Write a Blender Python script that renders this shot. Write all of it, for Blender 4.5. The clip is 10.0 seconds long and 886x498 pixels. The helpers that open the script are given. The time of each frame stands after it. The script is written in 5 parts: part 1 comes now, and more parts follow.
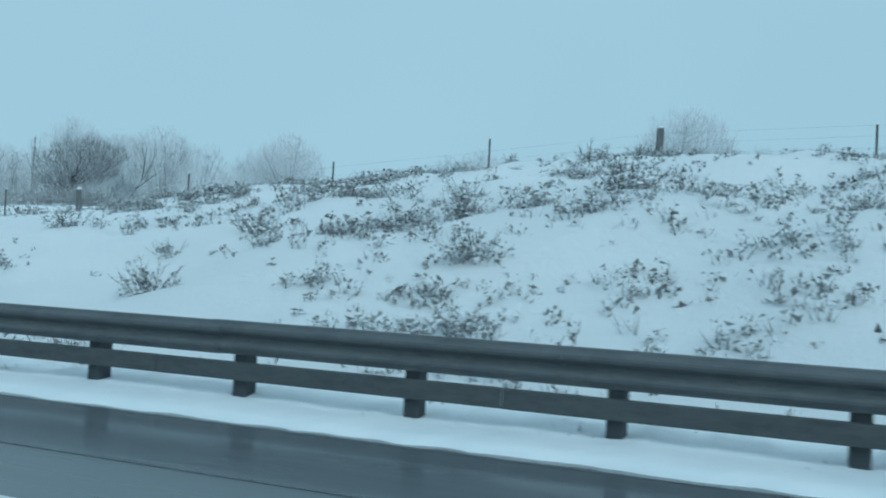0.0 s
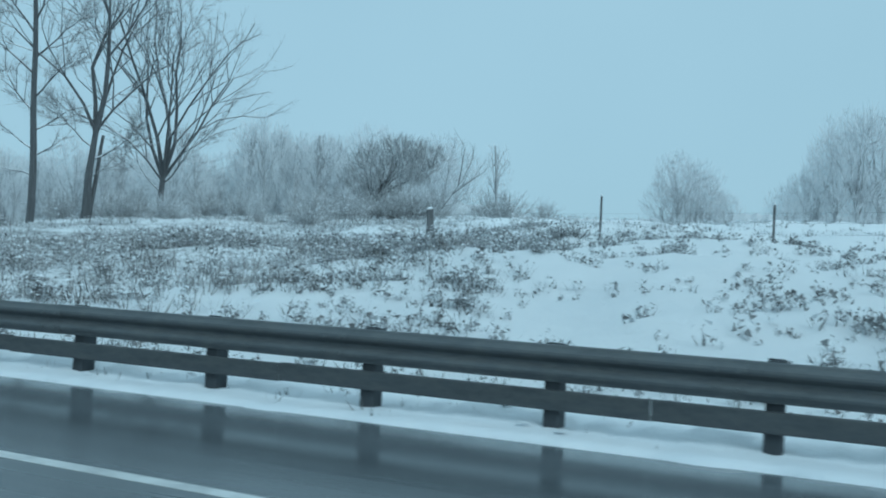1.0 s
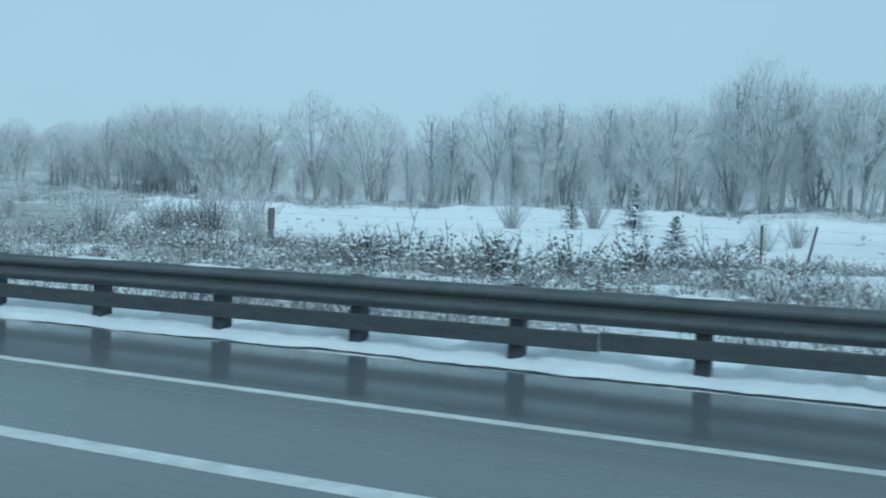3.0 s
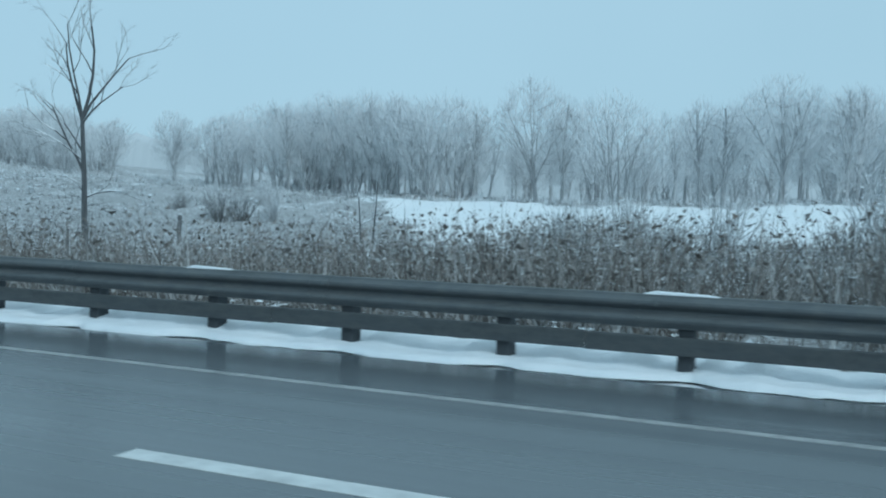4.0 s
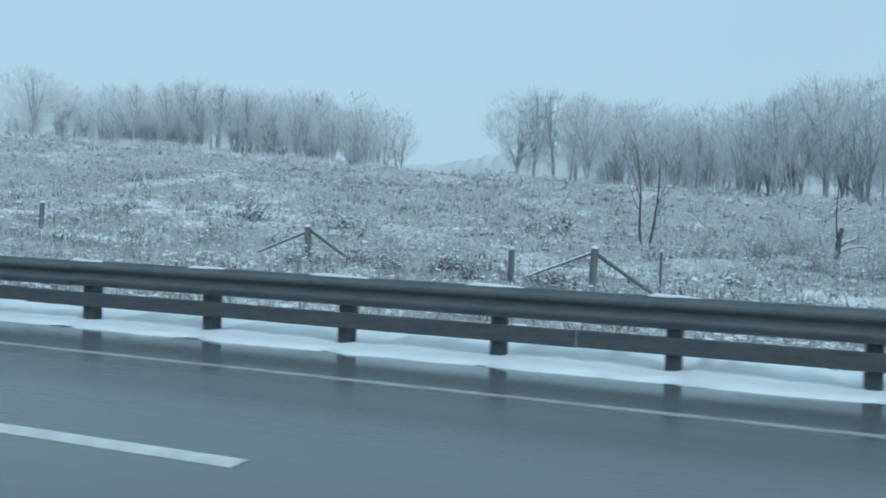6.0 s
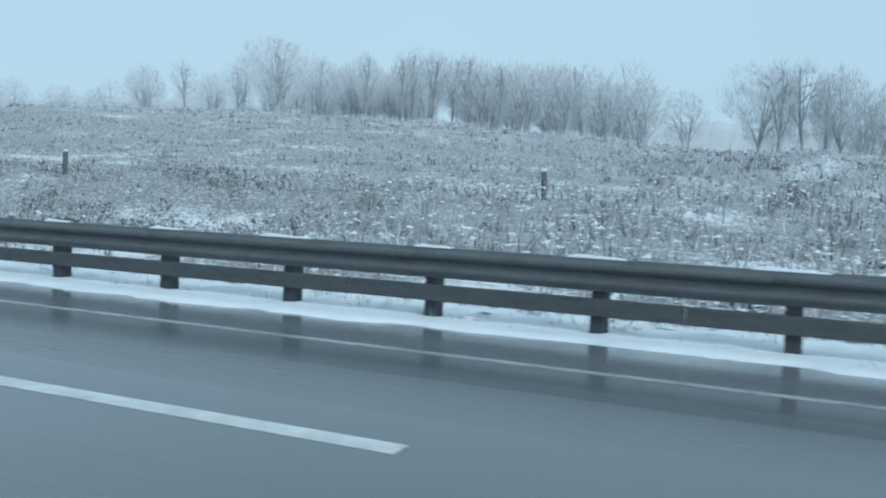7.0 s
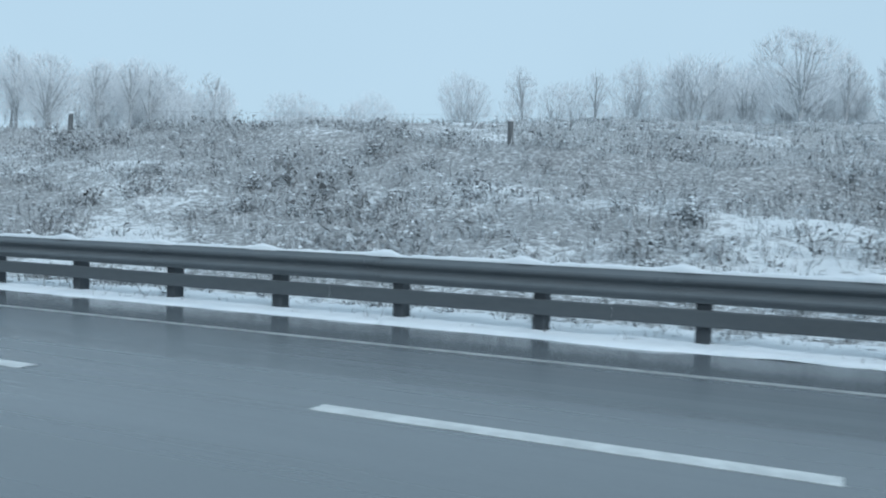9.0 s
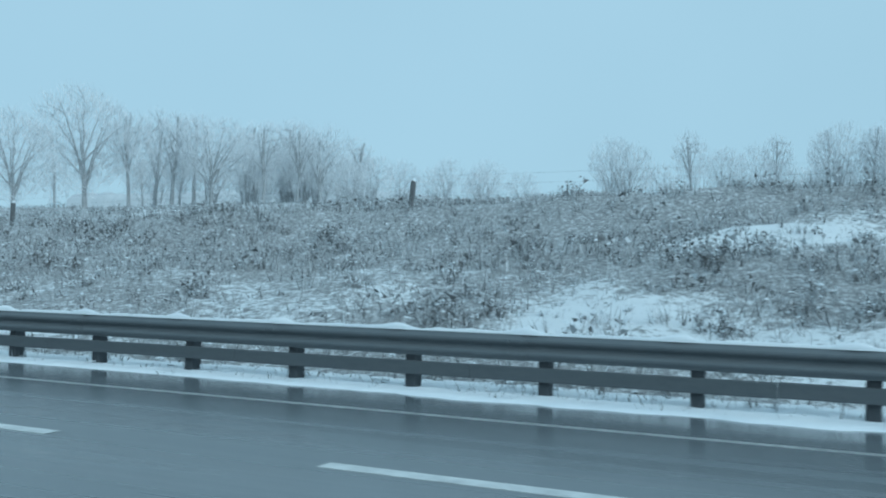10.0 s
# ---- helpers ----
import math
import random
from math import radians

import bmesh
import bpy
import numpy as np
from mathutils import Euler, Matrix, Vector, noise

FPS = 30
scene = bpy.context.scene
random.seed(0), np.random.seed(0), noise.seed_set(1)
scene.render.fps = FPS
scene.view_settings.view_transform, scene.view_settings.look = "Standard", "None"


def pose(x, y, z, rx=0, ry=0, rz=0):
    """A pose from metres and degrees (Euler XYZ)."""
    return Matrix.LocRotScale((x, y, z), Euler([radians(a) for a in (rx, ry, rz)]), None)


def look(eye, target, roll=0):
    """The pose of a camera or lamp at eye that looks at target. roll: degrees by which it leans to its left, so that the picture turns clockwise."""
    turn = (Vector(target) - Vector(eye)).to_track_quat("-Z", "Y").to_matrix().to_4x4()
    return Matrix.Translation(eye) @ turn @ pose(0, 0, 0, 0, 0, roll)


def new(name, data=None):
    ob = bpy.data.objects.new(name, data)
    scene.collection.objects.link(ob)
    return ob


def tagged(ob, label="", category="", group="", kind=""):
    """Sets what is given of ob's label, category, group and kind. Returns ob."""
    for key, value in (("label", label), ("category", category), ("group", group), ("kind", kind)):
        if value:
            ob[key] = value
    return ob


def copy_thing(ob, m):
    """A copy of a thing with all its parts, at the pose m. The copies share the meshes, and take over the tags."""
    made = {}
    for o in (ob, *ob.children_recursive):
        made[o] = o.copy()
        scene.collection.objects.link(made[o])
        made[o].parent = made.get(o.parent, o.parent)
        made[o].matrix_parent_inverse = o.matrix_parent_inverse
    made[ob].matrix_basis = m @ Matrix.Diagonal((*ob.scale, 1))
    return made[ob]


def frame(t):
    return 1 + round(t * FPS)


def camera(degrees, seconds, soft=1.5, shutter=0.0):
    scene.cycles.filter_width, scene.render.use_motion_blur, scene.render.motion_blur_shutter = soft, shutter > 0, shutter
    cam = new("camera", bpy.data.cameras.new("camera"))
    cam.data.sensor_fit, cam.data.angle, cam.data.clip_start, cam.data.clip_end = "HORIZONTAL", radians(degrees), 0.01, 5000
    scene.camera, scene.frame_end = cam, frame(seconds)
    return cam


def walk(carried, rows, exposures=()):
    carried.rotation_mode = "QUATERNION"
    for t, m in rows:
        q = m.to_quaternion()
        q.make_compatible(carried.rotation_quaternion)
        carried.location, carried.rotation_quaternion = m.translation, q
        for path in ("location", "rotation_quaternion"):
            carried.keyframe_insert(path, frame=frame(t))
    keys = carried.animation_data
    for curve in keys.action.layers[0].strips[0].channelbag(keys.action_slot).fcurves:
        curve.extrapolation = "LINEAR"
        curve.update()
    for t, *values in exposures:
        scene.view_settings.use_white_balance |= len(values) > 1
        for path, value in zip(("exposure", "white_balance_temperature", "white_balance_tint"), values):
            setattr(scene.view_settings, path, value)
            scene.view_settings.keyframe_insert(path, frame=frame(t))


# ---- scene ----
cam = camera(53.2, 10.0, soft=1.9, shutter=0.03)

# seconds, x, y, z, yaw to the left of the road's normal, pitch, roll
PATH = [
    (0.0, 4.713, -6.872, 1.241, 21.936, 1.715, 2.826),
    (0.5, -11.450, -7.269, 1.183, 24.573, 1.015, 3.612),
    (1.0, -27.268, -7.147, 1.239, 22.890, 1.831, 3.047),
    (1.5, -43.912, -7.152, 1.234, 21.642, 2.408, 2.213),
    (2.0, -62.360, -7.239, 1.226, 21.235, 1.948, 2.021),
    (2.5, -79.449, -7.654, 1.126, 20.930, 0.909, 2.718),
    (3.0, -95.446, -8.003, 1.150, 22.856, -0.650, 2.567),
    (3.2, -102.900, -7.980, 1.145, 23.980, -1.098, 2.360),
    (4.3, -140.100, -8.260, 1.245, 21.850, -0.890, 1.550),
    (4.5, -147.543, -8.312, 1.224, 21.582, -0.667, 1.277),
    (5.0, -164.634, -8.488, 1.247, 20.285, -0.725, 2.017),
    (5.5, -180.533, -8.528, 1.305, 19.795, -1.354, 1.951),
    (5.7, -187.980, -8.590, 1.320, 19.610, -1.340, 2.070),
    (6.8, -226.200, -8.090, 1.210, 24.010, -2.500, 2.580),
    (7.0, -233.640, -8.136, 1.186, 23.894, -3.009, 2.616),
    (7.5, -250.538, -8.239, 1.190, 23.635, -3.701, 2.583),
    (8.0, -266.322, -8.381, 1.208, 23.745, -4.069, 2.300),
    (8.5, -284.328, -8.734, 1.206, 24.333, -3.208, 1.869),
    (9.0, -301.299, -9.030, 1.187, 25.480, -1.951, 1.829),
    (9.5, -318.226, -9.379, 1.207, 25.150, -0.263, 1.956),
    (10.0, -334.026, -9.884, 1.224, 24.052, 2.663, 1.495),
]
walk(cam, [(t, pose(x, y, z, 90 + pitch, 0, yaw) @ pose(0, 0, 0, 0, 0, roll)) for t, x, y, z, yaw, pitch, roll in PATH],
     exposures=[(0.0, -0.14, 5250, -9), (2.5, -0.08, 5250, -8), (4.5, -0.02, 5400, -4), (5.5, 0.02, 5450, -2), (7.0, 0.13, 5600, 1), (7.6, 0.17, 5750, 5), (8.5, 0.15, 5780, 6), (9.0, 0.15, 5730, 5), (9.5, 0.13, 5650, 3), (10.0, -0.02, 5250, -7)])

# ---- sky and light: a closed winter overcast with falling haze ----
world = bpy.data.worlds.new("overcast_sky")
scene.world = world
world.use_nodes = True
wn, wl = world.node_tree.nodes, world.node_tree.links
wn.clear()
sky = wn.new("ShaderNodeTexSky")
sky.sky_type = "NISHITA"
sky.sun_disc = False
sky.sun_elevation, sky.sun_rotation = radians(35), radians(123)
sky.air_density, sky.dust_density, sky.ozone_density = 1.0, 4.0, 2.0
sky_dim = wn.new("ShaderNodeMixRGB")
sky_dim.blend_type = "MULTIPLY"
sky_dim.inputs[0].default_value = 1.0
sky_dim.inputs[2].default_value = (0.09, 0.09, 0.09, 1)
wl.new(sky.outputs[0], sky_dim.inputs[1])
cloud_co = wn.new("ShaderNodeTexCoord")
cloud_noise = wn.new("ShaderNodeTexNoise")
cloud_noise.inputs["Scale"].default_value = 2.2
cloud_noise.inputs["Detail"].default_value = 3
wl.new(cloud_co.outputs["Generated"], cloud_noise.inputs["Vector"])
cloud_ramp = wn.new("ShaderNodeValToRGB")
cloud_ramp.color_ramp.elements[0].position, cloud_ramp.color_ramp.elements[1].position = 0.3, 0.75
cloud_ramp.color_ramp.elements[0].color = (0.515, 0.635, 0.70, 1)
cloud_ramp.color_ramp.elements[1].color = (0.55, 0.67, 0.735, 1)
wl.new(cloud_noise.outputs["Fac"], cloud_ramp.inputs[0])
deck = wn.new("ShaderNodeMixRGB")
deck.inputs[0].default_value = 0.9
wl.new(sky_dim.outputs[0], deck.inputs[1])
wl.new(cloud_ramp.outputs[0], deck.inputs[2])
wb = wn.new("ShaderNodeBackground")
wb.inputs["Strength"].default_value = 1.0
wl.new(deck.outputs[0], wb.inputs[0])
wo = wn.new("ShaderNodeOutputWorld")
wl.new(wb.outputs[0], wo.inputs[0])
sun = new("sun", bpy.data.lights.new("sun", "SUN"))
sun.data.energy, sun.data.angle, sun.data.color = 0.9, radians(30), (1.0, 0.97, 0.93)
sun.matrix_world = look((62, -40, 52), (0, 0, 0))

# ---- materials ----
def nodes_of(name):
    m = bpy.data.materials.new(name)
    m.use_nodes = True
    n = m.node_tree.nodes
    return m, n, m.node_tree.links, n["Principled BSDF"]


def noise_of(n, l, scale, detail=4, rough=0.6, stretch=None, where="Object"):
    co = n.new("ShaderNodeTexCoord")
    t = n.new("ShaderNodeTexNoise")
    t.inputs["Scale"].default_value, t.inputs["Detail"].default_value, t.inputs["Roughness"].default_value = scale, detail, rough
    if stretch:
        mp = n.new("ShaderNodeMapping")
        mp.inputs["Scale"].default_value = stretch
        l.new(co.outputs[where], mp.inputs[0])
        l.new(mp.outputs[0], t.inputs["Vector"])
    else:
        l.new(co.outputs[where], t.inputs["Vector"])
    return t.outputs["Fac"]


def ramp_of(n, l, fac, stops):
    r = n.new("ShaderNodeValToRGB")
    e = r.color_ramp.elements
    while len(e) < len(stops):
        e.new(0.5)
    for el, (p, c) in zip(e, stops):
        el.position, el.color = p, (*c, 1)
    l.new(fac, r.inputs[0])
    return r.outputs[0]


def mix_of(n, l, fac, a, b, kind="MIX"):
    m = n.new("ShaderNodeMixRGB")
    m.blend_type = kind
    for i, v in ((0, fac), (1, a), (2, b)):
        if isinstance(v, bpy.types.NodeSocket):
            l.new(v, m.inputs[i])
        else:
            m.inputs[i].default_value = v if i == 0 else (*v, 1)
    return m.outputs[0]


def bump_of(n, l, fac, bsdf, strength, dist=0.05):
    b = n.new("ShaderNodeBump")
    b.inputs["Strength"].default_value, b.inputs["Distance"].default_value = strength, dist
    l.new(fac, b.inputs["Height"])
    l.new(b.outputs[0], bsdf.inputs["Normal"])


def up_facing(n, l, low, high, break_scale):
    """0 to 1 where a surface faces up enough for snow to lie on it, broken by noise."""
    g = n.new("ShaderNodeNewGeometry")
    s = n.new("ShaderNodeSeparateXYZ")
    l.new(g.outputs["Normal"], s.inputs[0])
    a = n.new("ShaderNodeMath")
    a.operation = "MULTIPLY_ADD"
    l.new(noise_of(n, l, break_scale, 3), a.inputs[0])
    a.inputs[1].default_value = 0.8
    l.new(s.outputs["Z"], a.inputs[2])
    r = n.new("ShaderNodeMapRange")
    r.inputs["From Min"].default_value, r.inputs["From Max"].default_value = low + 0.4, high + 0.4
    l.new(a.outputs[0], r.inputs["Value"])
    return r.outputs[0]


SNOW = (0.86, 0.89, 0.92)


def snow_material():
    m, n, l, b = nodes_of("snow")
    c = ramp_of(n, l, noise_of(n, l, 0.9, 6), [(0.3, (0.78, 0.82, 0.86)), (0.7, (0.89, 0.91, 0.93))])
    l.new(c, b.inputs["Base Color"])
    b.inputs["Roughness"].default_value = 0.85
    bump_of(n, l, noise_of(n, l, 9.0, 6, 0.7), b, 0.5, 0.06)
    return m


def ground_material():
    """Snow with thin places where flattened dead grass and soil show through."""
    m, n, l, b = nodes_of("snowy_ground")
    at = n.new("ShaderNodeAttribute")
    at.attribute_name = "cover"
    snow = ramp_of(n, l, noise_of(n, l, 0.35, 6), [(0.3, (0.86, 0.885, 0.91)), (0.7, (0.935, 0.95, 0.965))])
    grass = ramp_of(n, l, noise_of(n, l, 9.0, 6, 0.8), [(0.32, (0.11, 0.11, 0.114)), (0.5, (0.28, 0.28, 0.285)), (0.62, (0.72, 0.74, 0.76))])
    pick = n.new("ShaderNodeMath")
    pick.operation = "MULTIPLY_ADD"
    l.new(at.outputs["Fac"], pick.inputs[0])
    pick.inputs[1].default_value = 0.30
    l.new(mix_of(n, l, 0.22, noise_of(n, l, 4.6, 8, 0.8), noise_of(n, l, 0.3, 4, 0.6)), pick.inputs[2])
    thin = ramp_of(n, l, pick.outputs[0], [(0.70, (0, 0, 0)), (0.77, (0.9, 0.9, 0.9))])
    l.new(mix_of(n, l, thin, snow, grass), b.inputs["Base Color"])
    b.inputs["Roughness"].default_value = 0.9
    bump_of(n, l, noise_of(n, l, 2.4, 8, 0.75), b, 0.8, 0.15)
    return m


def road_material():
    """Wet asphalt: dark, glossy, smoother in the wheel tracks."""
    m, n, l, b = nodes_of("wet_asphalt")
    tracks = noise_of(n, l, 1.0, 4, 0.6, (0.02, 1.1, 1.0))
    grain = noise_of(n, l, 60.0, 4, 0.7)
    c = ramp_of(n, l, tracks, [(0.32, (0.083, 0.095, 0.105)), (0.5, (0.13, 0.147, 0.162)), (0.68, (0.19, 0.21, 0.226))])
    c = mix_of(n, l, 0.35, c, ramp_of(n, l, grain, [(0.35, (0.075, 0.083, 0.09)), (0.7, (0.15, 0.165, 0.178))]))
    at, cut = n.new("ShaderNodeTexCoord"), n.new("ShaderNodeSeparateXYZ")
    l.new(at.outputs["Object"], cut.inputs[0])
    far_grey = n.new("ShaderNodeMapRange")  # paler grey mixed into the asphalt colour further on
    far_grey.inputs["From Min"].default_value, far_grey.inputs["From Max"].default_value = -200, -240
    far_grey.inputs["To Max"].default_value = 0.2
    l.new(cut.outputs["X"], far_grey.inputs["Value"])
    l.new(mix_of(n, l, far_grey.outputs[0], c, (0.24, 0.255, 0.27)), b.inputs["Base Color"])
    r = n.new("ShaderNodeMapRange")
    r.inputs["From Min"].default_value, r.inputs["From Max"].default_value = 0.3, 0.7
    r.inputs["To Min"].default_value, r.inputs["To Max"].default_value = 0.13, 0.38
    l.new(tracks, r.inputs["Value"])
    gutter = n.new("ShaderNodeMapRange")  # standing meltwater along the edge
    gutter.inputs["From Min"].default_value, gutter.inputs["From Max"].default_value = -3.0, -1.6
    l.new(cut.outputs["Y"], gutter.inputs["Value"])
    l.new(mix_of(n, l, gutter.outputs[0], r.outputs[0], (0.13, 0.13, 0.13)), b.inputs["Roughness"])
    b.inputs["IOR"].default_value = 1.4
    bump_of(n, l, noise_of(n, l, 2.5, 3, 0.5, (0.3, 1.0, 1.0)), b, 0.03, 0.02)
    return m


def paint_material(name, dull, clean):
    m, n, l, b = nodes_of(name)
    c = ramp_of(n, l, noise_of(n, l, 4.0, 6, 0.7), [(0.3, dull), (0.6, clean)])
    l.new(c, b.inputs["Base Color"])
    b.inputs["Roughness"].default_value = 0.35
    return m


def steel_material(name, tone):
    """Galvanised steel, dulled and streaked by road spray, paler on the later lengths."""
    m, n, l, b = nodes_of(name)
    c = ramp_of(n, l, noise_of(n, l, 1.4, 6, 0.7, (0.5, 1.0, 3.0)), [(0.25, tuple(v * 0.6 for v in tone)), (0.5, tone), (0.8, tuple(min(1, v * 1.5) for v in tone))])
    spray = ramp_of(n, l, noise_of(n, l, 7.0, 8, 0.75, (0.6, 1.0, 1.4)), [(0.42, (0, 0, 0)), (0.62, (0.7, 0.7, 0.7))])
    c = mix_of(n, l, spray, c, (tone[0] * 1.5, tone[1] * 1.42, tone[2] * 1.32))  # dried road spray
    at, cut, later_pale = n.new("ShaderNodeNewGeometry"), n.new("ShaderNodeSeparateXYZ"), n.new("ShaderNodeMapRange")
    l.new(at.outputs["Position"], cut.inputs[0])
    later_pale.inputs["From Min"].default_value, later_pale.inputs["From Max"].default_value = -235, -300
    later_pale.inputs["To Max"].default_value = 0.55
    l.new(cut.outputs["X"], later_pale.inputs["Value"])
    c = mix_of(n, l, later_pale.outputs[0], c, tuple(1.65 * v for v in tone))  # paler tone on the later lengths
    l.new(c, b.inputs["Base Color"])
    b.inputs["Metallic"].default_value = 0.12
    b.inputs["Roughness"].default_value = 0.66
    bump_of(n, l, noise_of(n, l, 25.0, 4), b, 0.15, 0.01)
    return m


def wood_material(name, dark, light, snow_low=0.35, snow_high=0.75, grain=(14, 14, 1.2)):
    """Weathered wood or bark with snow lying on what faces up."""
    m, n, l, b = nodes_of(name)
    c = ramp_of(n, l, noise_of(n, l, 1.0, 6, 0.7, grain), [(0.3, dark), (0.7, light)])
    c = mix_of(n, l, up_facing(n, l, snow_low, snow_high, 6.0), c, SNOW)
    l.new(c, b.inputs["Base Color"])
    b.inputs["Roughness"].default_value = 0.85
    bump_of(n, l, noise_of(n, l, 1.0, 5, 0.7, grain), b, 0.5, 0.02)
    return m


def strand_material(name, stops, rough=0.85):
    """Thin stems and twigs, each of its own tone; some bare, some coated in rime."""
    m, n, l, b = nodes_of(name)
    g = n.new("ShaderNodeNewGeometry")
    c = ramp_of(n, l, g.outputs["Random Per Island"], stops)
    c = mix_of(n, l, 0.35, c, ramp_of(n, l, noise_of(n, l, 0.5, 4), [(0.3, stops[0][1]), (0.7, stops[-1][1])]))
    l.new(c, b.inputs["Base Color"])
    b.inputs["Roughness"].default_value = rough
    return m


def plain_material(name, colour, rough=0.5, wear=0.15, metal=0.0):
    m, n, l, b = nodes_of(name)
    c = ramp_of(n, l, noise_of(n, l, 5.0, 6, 0.7), [(0.3, tuple(v * (1 - wear) for v in colour)), (0.7, tuple(min(1, v * (1 + wear)) for v in colour))])
    l.new(c, b.inputs["Base Color"])
    b.inputs["Roughness"].default_value, b.inputs["Metallic"].default_value = rough, metal
    return m


M_SNOW, M_GROUND, M_ROAD, M_PAINT = snow_material(), ground_material(), road_material(), paint_material("road_paint", (0.42, 0.43, 0.43), (0.70, 0.71, 0.70))
M_WORN = paint_material("worn_road_paint", (0.20, 0.205, 0.21), (0.42, 0.43, 0.43))
M_TAR = plain_material("sealing_tar", (0.078, 0.088, 0.097), 0.26, 0.3)
M_STEEL = steel_material("galvanised_steel", (0.098, 0.110, 0.119))
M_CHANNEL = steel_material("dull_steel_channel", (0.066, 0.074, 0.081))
M_POST = wood_material("dark_treated_timber", (0.036, 0.041, 0.047), (0.075, 0.084, 0.094), 0.8, 0.95)
M_FENCEPOST = wood_material("weathered_grey_timber", (0.085, 0.088, 0.092), (0.22, 0.226, 0.234), 0.5, 0.8)
M_SIGNPOST = wood_material("brown_sign_timber", (0.14, 0.11, 0.085), (0.27, 0.22, 0.17), 0.9, 1.0)
M_BARK = wood_material("dark_bark", (0.055, 0.058, 0.063), (0.14, 0.147, 0.157), 0.35, 0.75)
# rime lightened further: snowfall haze put into bark and twig colours
M_HAZEBARK = wood_material("rime_and_haze_bark", (0.34, 0.35, 0.365), (0.50, 0.515, 0.53), 0.5, 0.95)
M_TWIG = strand_material("dark_twigs", [(0.15, (0.08, 0.077, 0.074)), (0.5, (0.20, 0.197, 0.195)), (0.85, (0.72, 0.75, 0.78))])
M_HAZETWIG = strand_material("rime_and_haze_twigs", [(0.1, (0.66, 0.68, 0.70)), (0.5, (0.72, 0.74, 0.76)), (0.9, (0.78, 0.80, 0.82))])
M_DARKRIME = strand_material("half_rimed_twigs", [(0.1, (0.20, 0.205, 0.21)), (0.5, (0.33, 0.34, 0.35)), (0.9, (0.56, 0.58, 0.60))])
# whiter twigs for the far hill, their colour standing in for haze
M_FARHAZETWIG = strand_material("far_haze_twigs", [(0.1, (0.76, 0.78, 0.80)), (0.5, (0.81, 0.83, 0.85)), (0.9, (0.85, 0.87, 0.89))])
M_VERGE = strand_material("grey_brown_weeds", [(0.1, (0.075, 0.07, 0.068)), (0.4, (0.21, 0.20, 0.195)), (0.65, (0.40, 0.395, 0.39)), (0.9, (0.76, 0.78, 0.80))])
# haze put into the bark colour of the front woods
M_WOODBARK = wood_material("grey_haze_bark", (0.31, 0.322, 0.338), (0.46, 0.476, 0.497), 0.75, 1.0)
M_WEED = strand_material("dead_weeds", [(0.08, (0.080, 0.082, 0.086)), (0.3, (0.262, 0.267, 0.272)), (0.5, (0.53, 0.545, 0.56)), (0.7, (0.80, 0.82, 0.84))])
M_DARKWEED = strand_material("dark_dead_weeds", [(0.2, (0.052, 0.052, 0.053)), (0.6, (0.178, 0.178, 0.176)), (0.85, (0.70, 0.73, 0.76))])
M_BROWNWEED = strand_material("brown_dead_weeds", [(0.2, (0.065, 0.055, 0.047)), (0.6, (0.16, 0.138, 0.118)), (0.94, (0.55, 0.55, 0.55))])
# ridge colour paled towards the sky in place of real haze
M_FARWOODS = plain_material("distant_hazed_woods", (0.60, 0.62, 0.64), 0.95, 0.05)
M_NEEDLE = strand_material("snowy_needles", [(0.25, (0.035, 0.05, 0.045)), (0.45, (0.07, 0.088, 0.08)), (0.62, (0.74, 0.78, 0.81))])

# ---- mesh helpers ----
def mesh_of(name, verts, faces, mats, smooth=False, index=None):
    me = bpy.data.meshes.new(name)
    me.from_pydata([tuple(v) for v in verts], [], faces)
    for m in mats:
        me.materials.append(m)
    if index is not None:
        me.polygons.foreach_set("material_index", index)
    if smooth:
        me.polygons.foreach_set("use_smooth", [True] * len(me.polygons))
    me.update()
    return me


def tri_mesh(name, v, mat):
    """A mesh of loose triangles from an array of n x 3 x 3."""
    n = len(v)
    me = bpy.data.meshes.new(name)
    me.vertices.add(3 * n)
    me.vertices.foreach_set("co", np.ascontiguousarray(v, dtype=np.float32).ravel())
    me.loops.add(3 * n)
    me.loops.foreach_set("vertex_index", np.arange(3 * n, dtype=np.int32))
    me.polygons.add(n)
    me.polygons.foreach_set("loop_start", np.arange(0, 3 * n, 3, dtype=np.int32))
    me.materials.append(mat)
    me.update()
    me.validate()
    return me


def part(name, me, parent, label="", m=None):
    ob = new(name, me)
    ob.parent = parent
    if m is not None:
        ob.matrix_basis = m
    return tagged(ob, label) if label else ob


def empty(name, m=None):
    ob = new(name)
    ob.empty_display_size = 0.2
    if m is not None:
        ob.matrix_basis = m
    return ob


def box(x0, x1, y0, y1, z0, z1, bevel=0.0):
    bm = bmesh.new()
    bmesh.ops.create_cube(bm, size=1)
    for v in bm.verts:
        v.co = Vector(((x0 + x1) / 2 + v.co.x * (x1 - x0), (y0 + y1) / 2 + v.co.y * (y1 - y0), (z0 + z1) / 2 + v.co.z * (z1 - z0)))
    if bevel:
        bmesh.ops.bevel(bm, geom=bm.edges[:], offset=bevel, segments=1, affect="EDGES")
    return bm


def bm_mesh(name, bm, mat, smooth=False):
    me = bpy.data.meshes.new(name)
    bm.to_mesh(me)
    bm.free()
    me.materials.append(mat)
    if smooth:
        me.polygons.foreach_set("use_smooth", [True] * len(me.polygons))
    return me


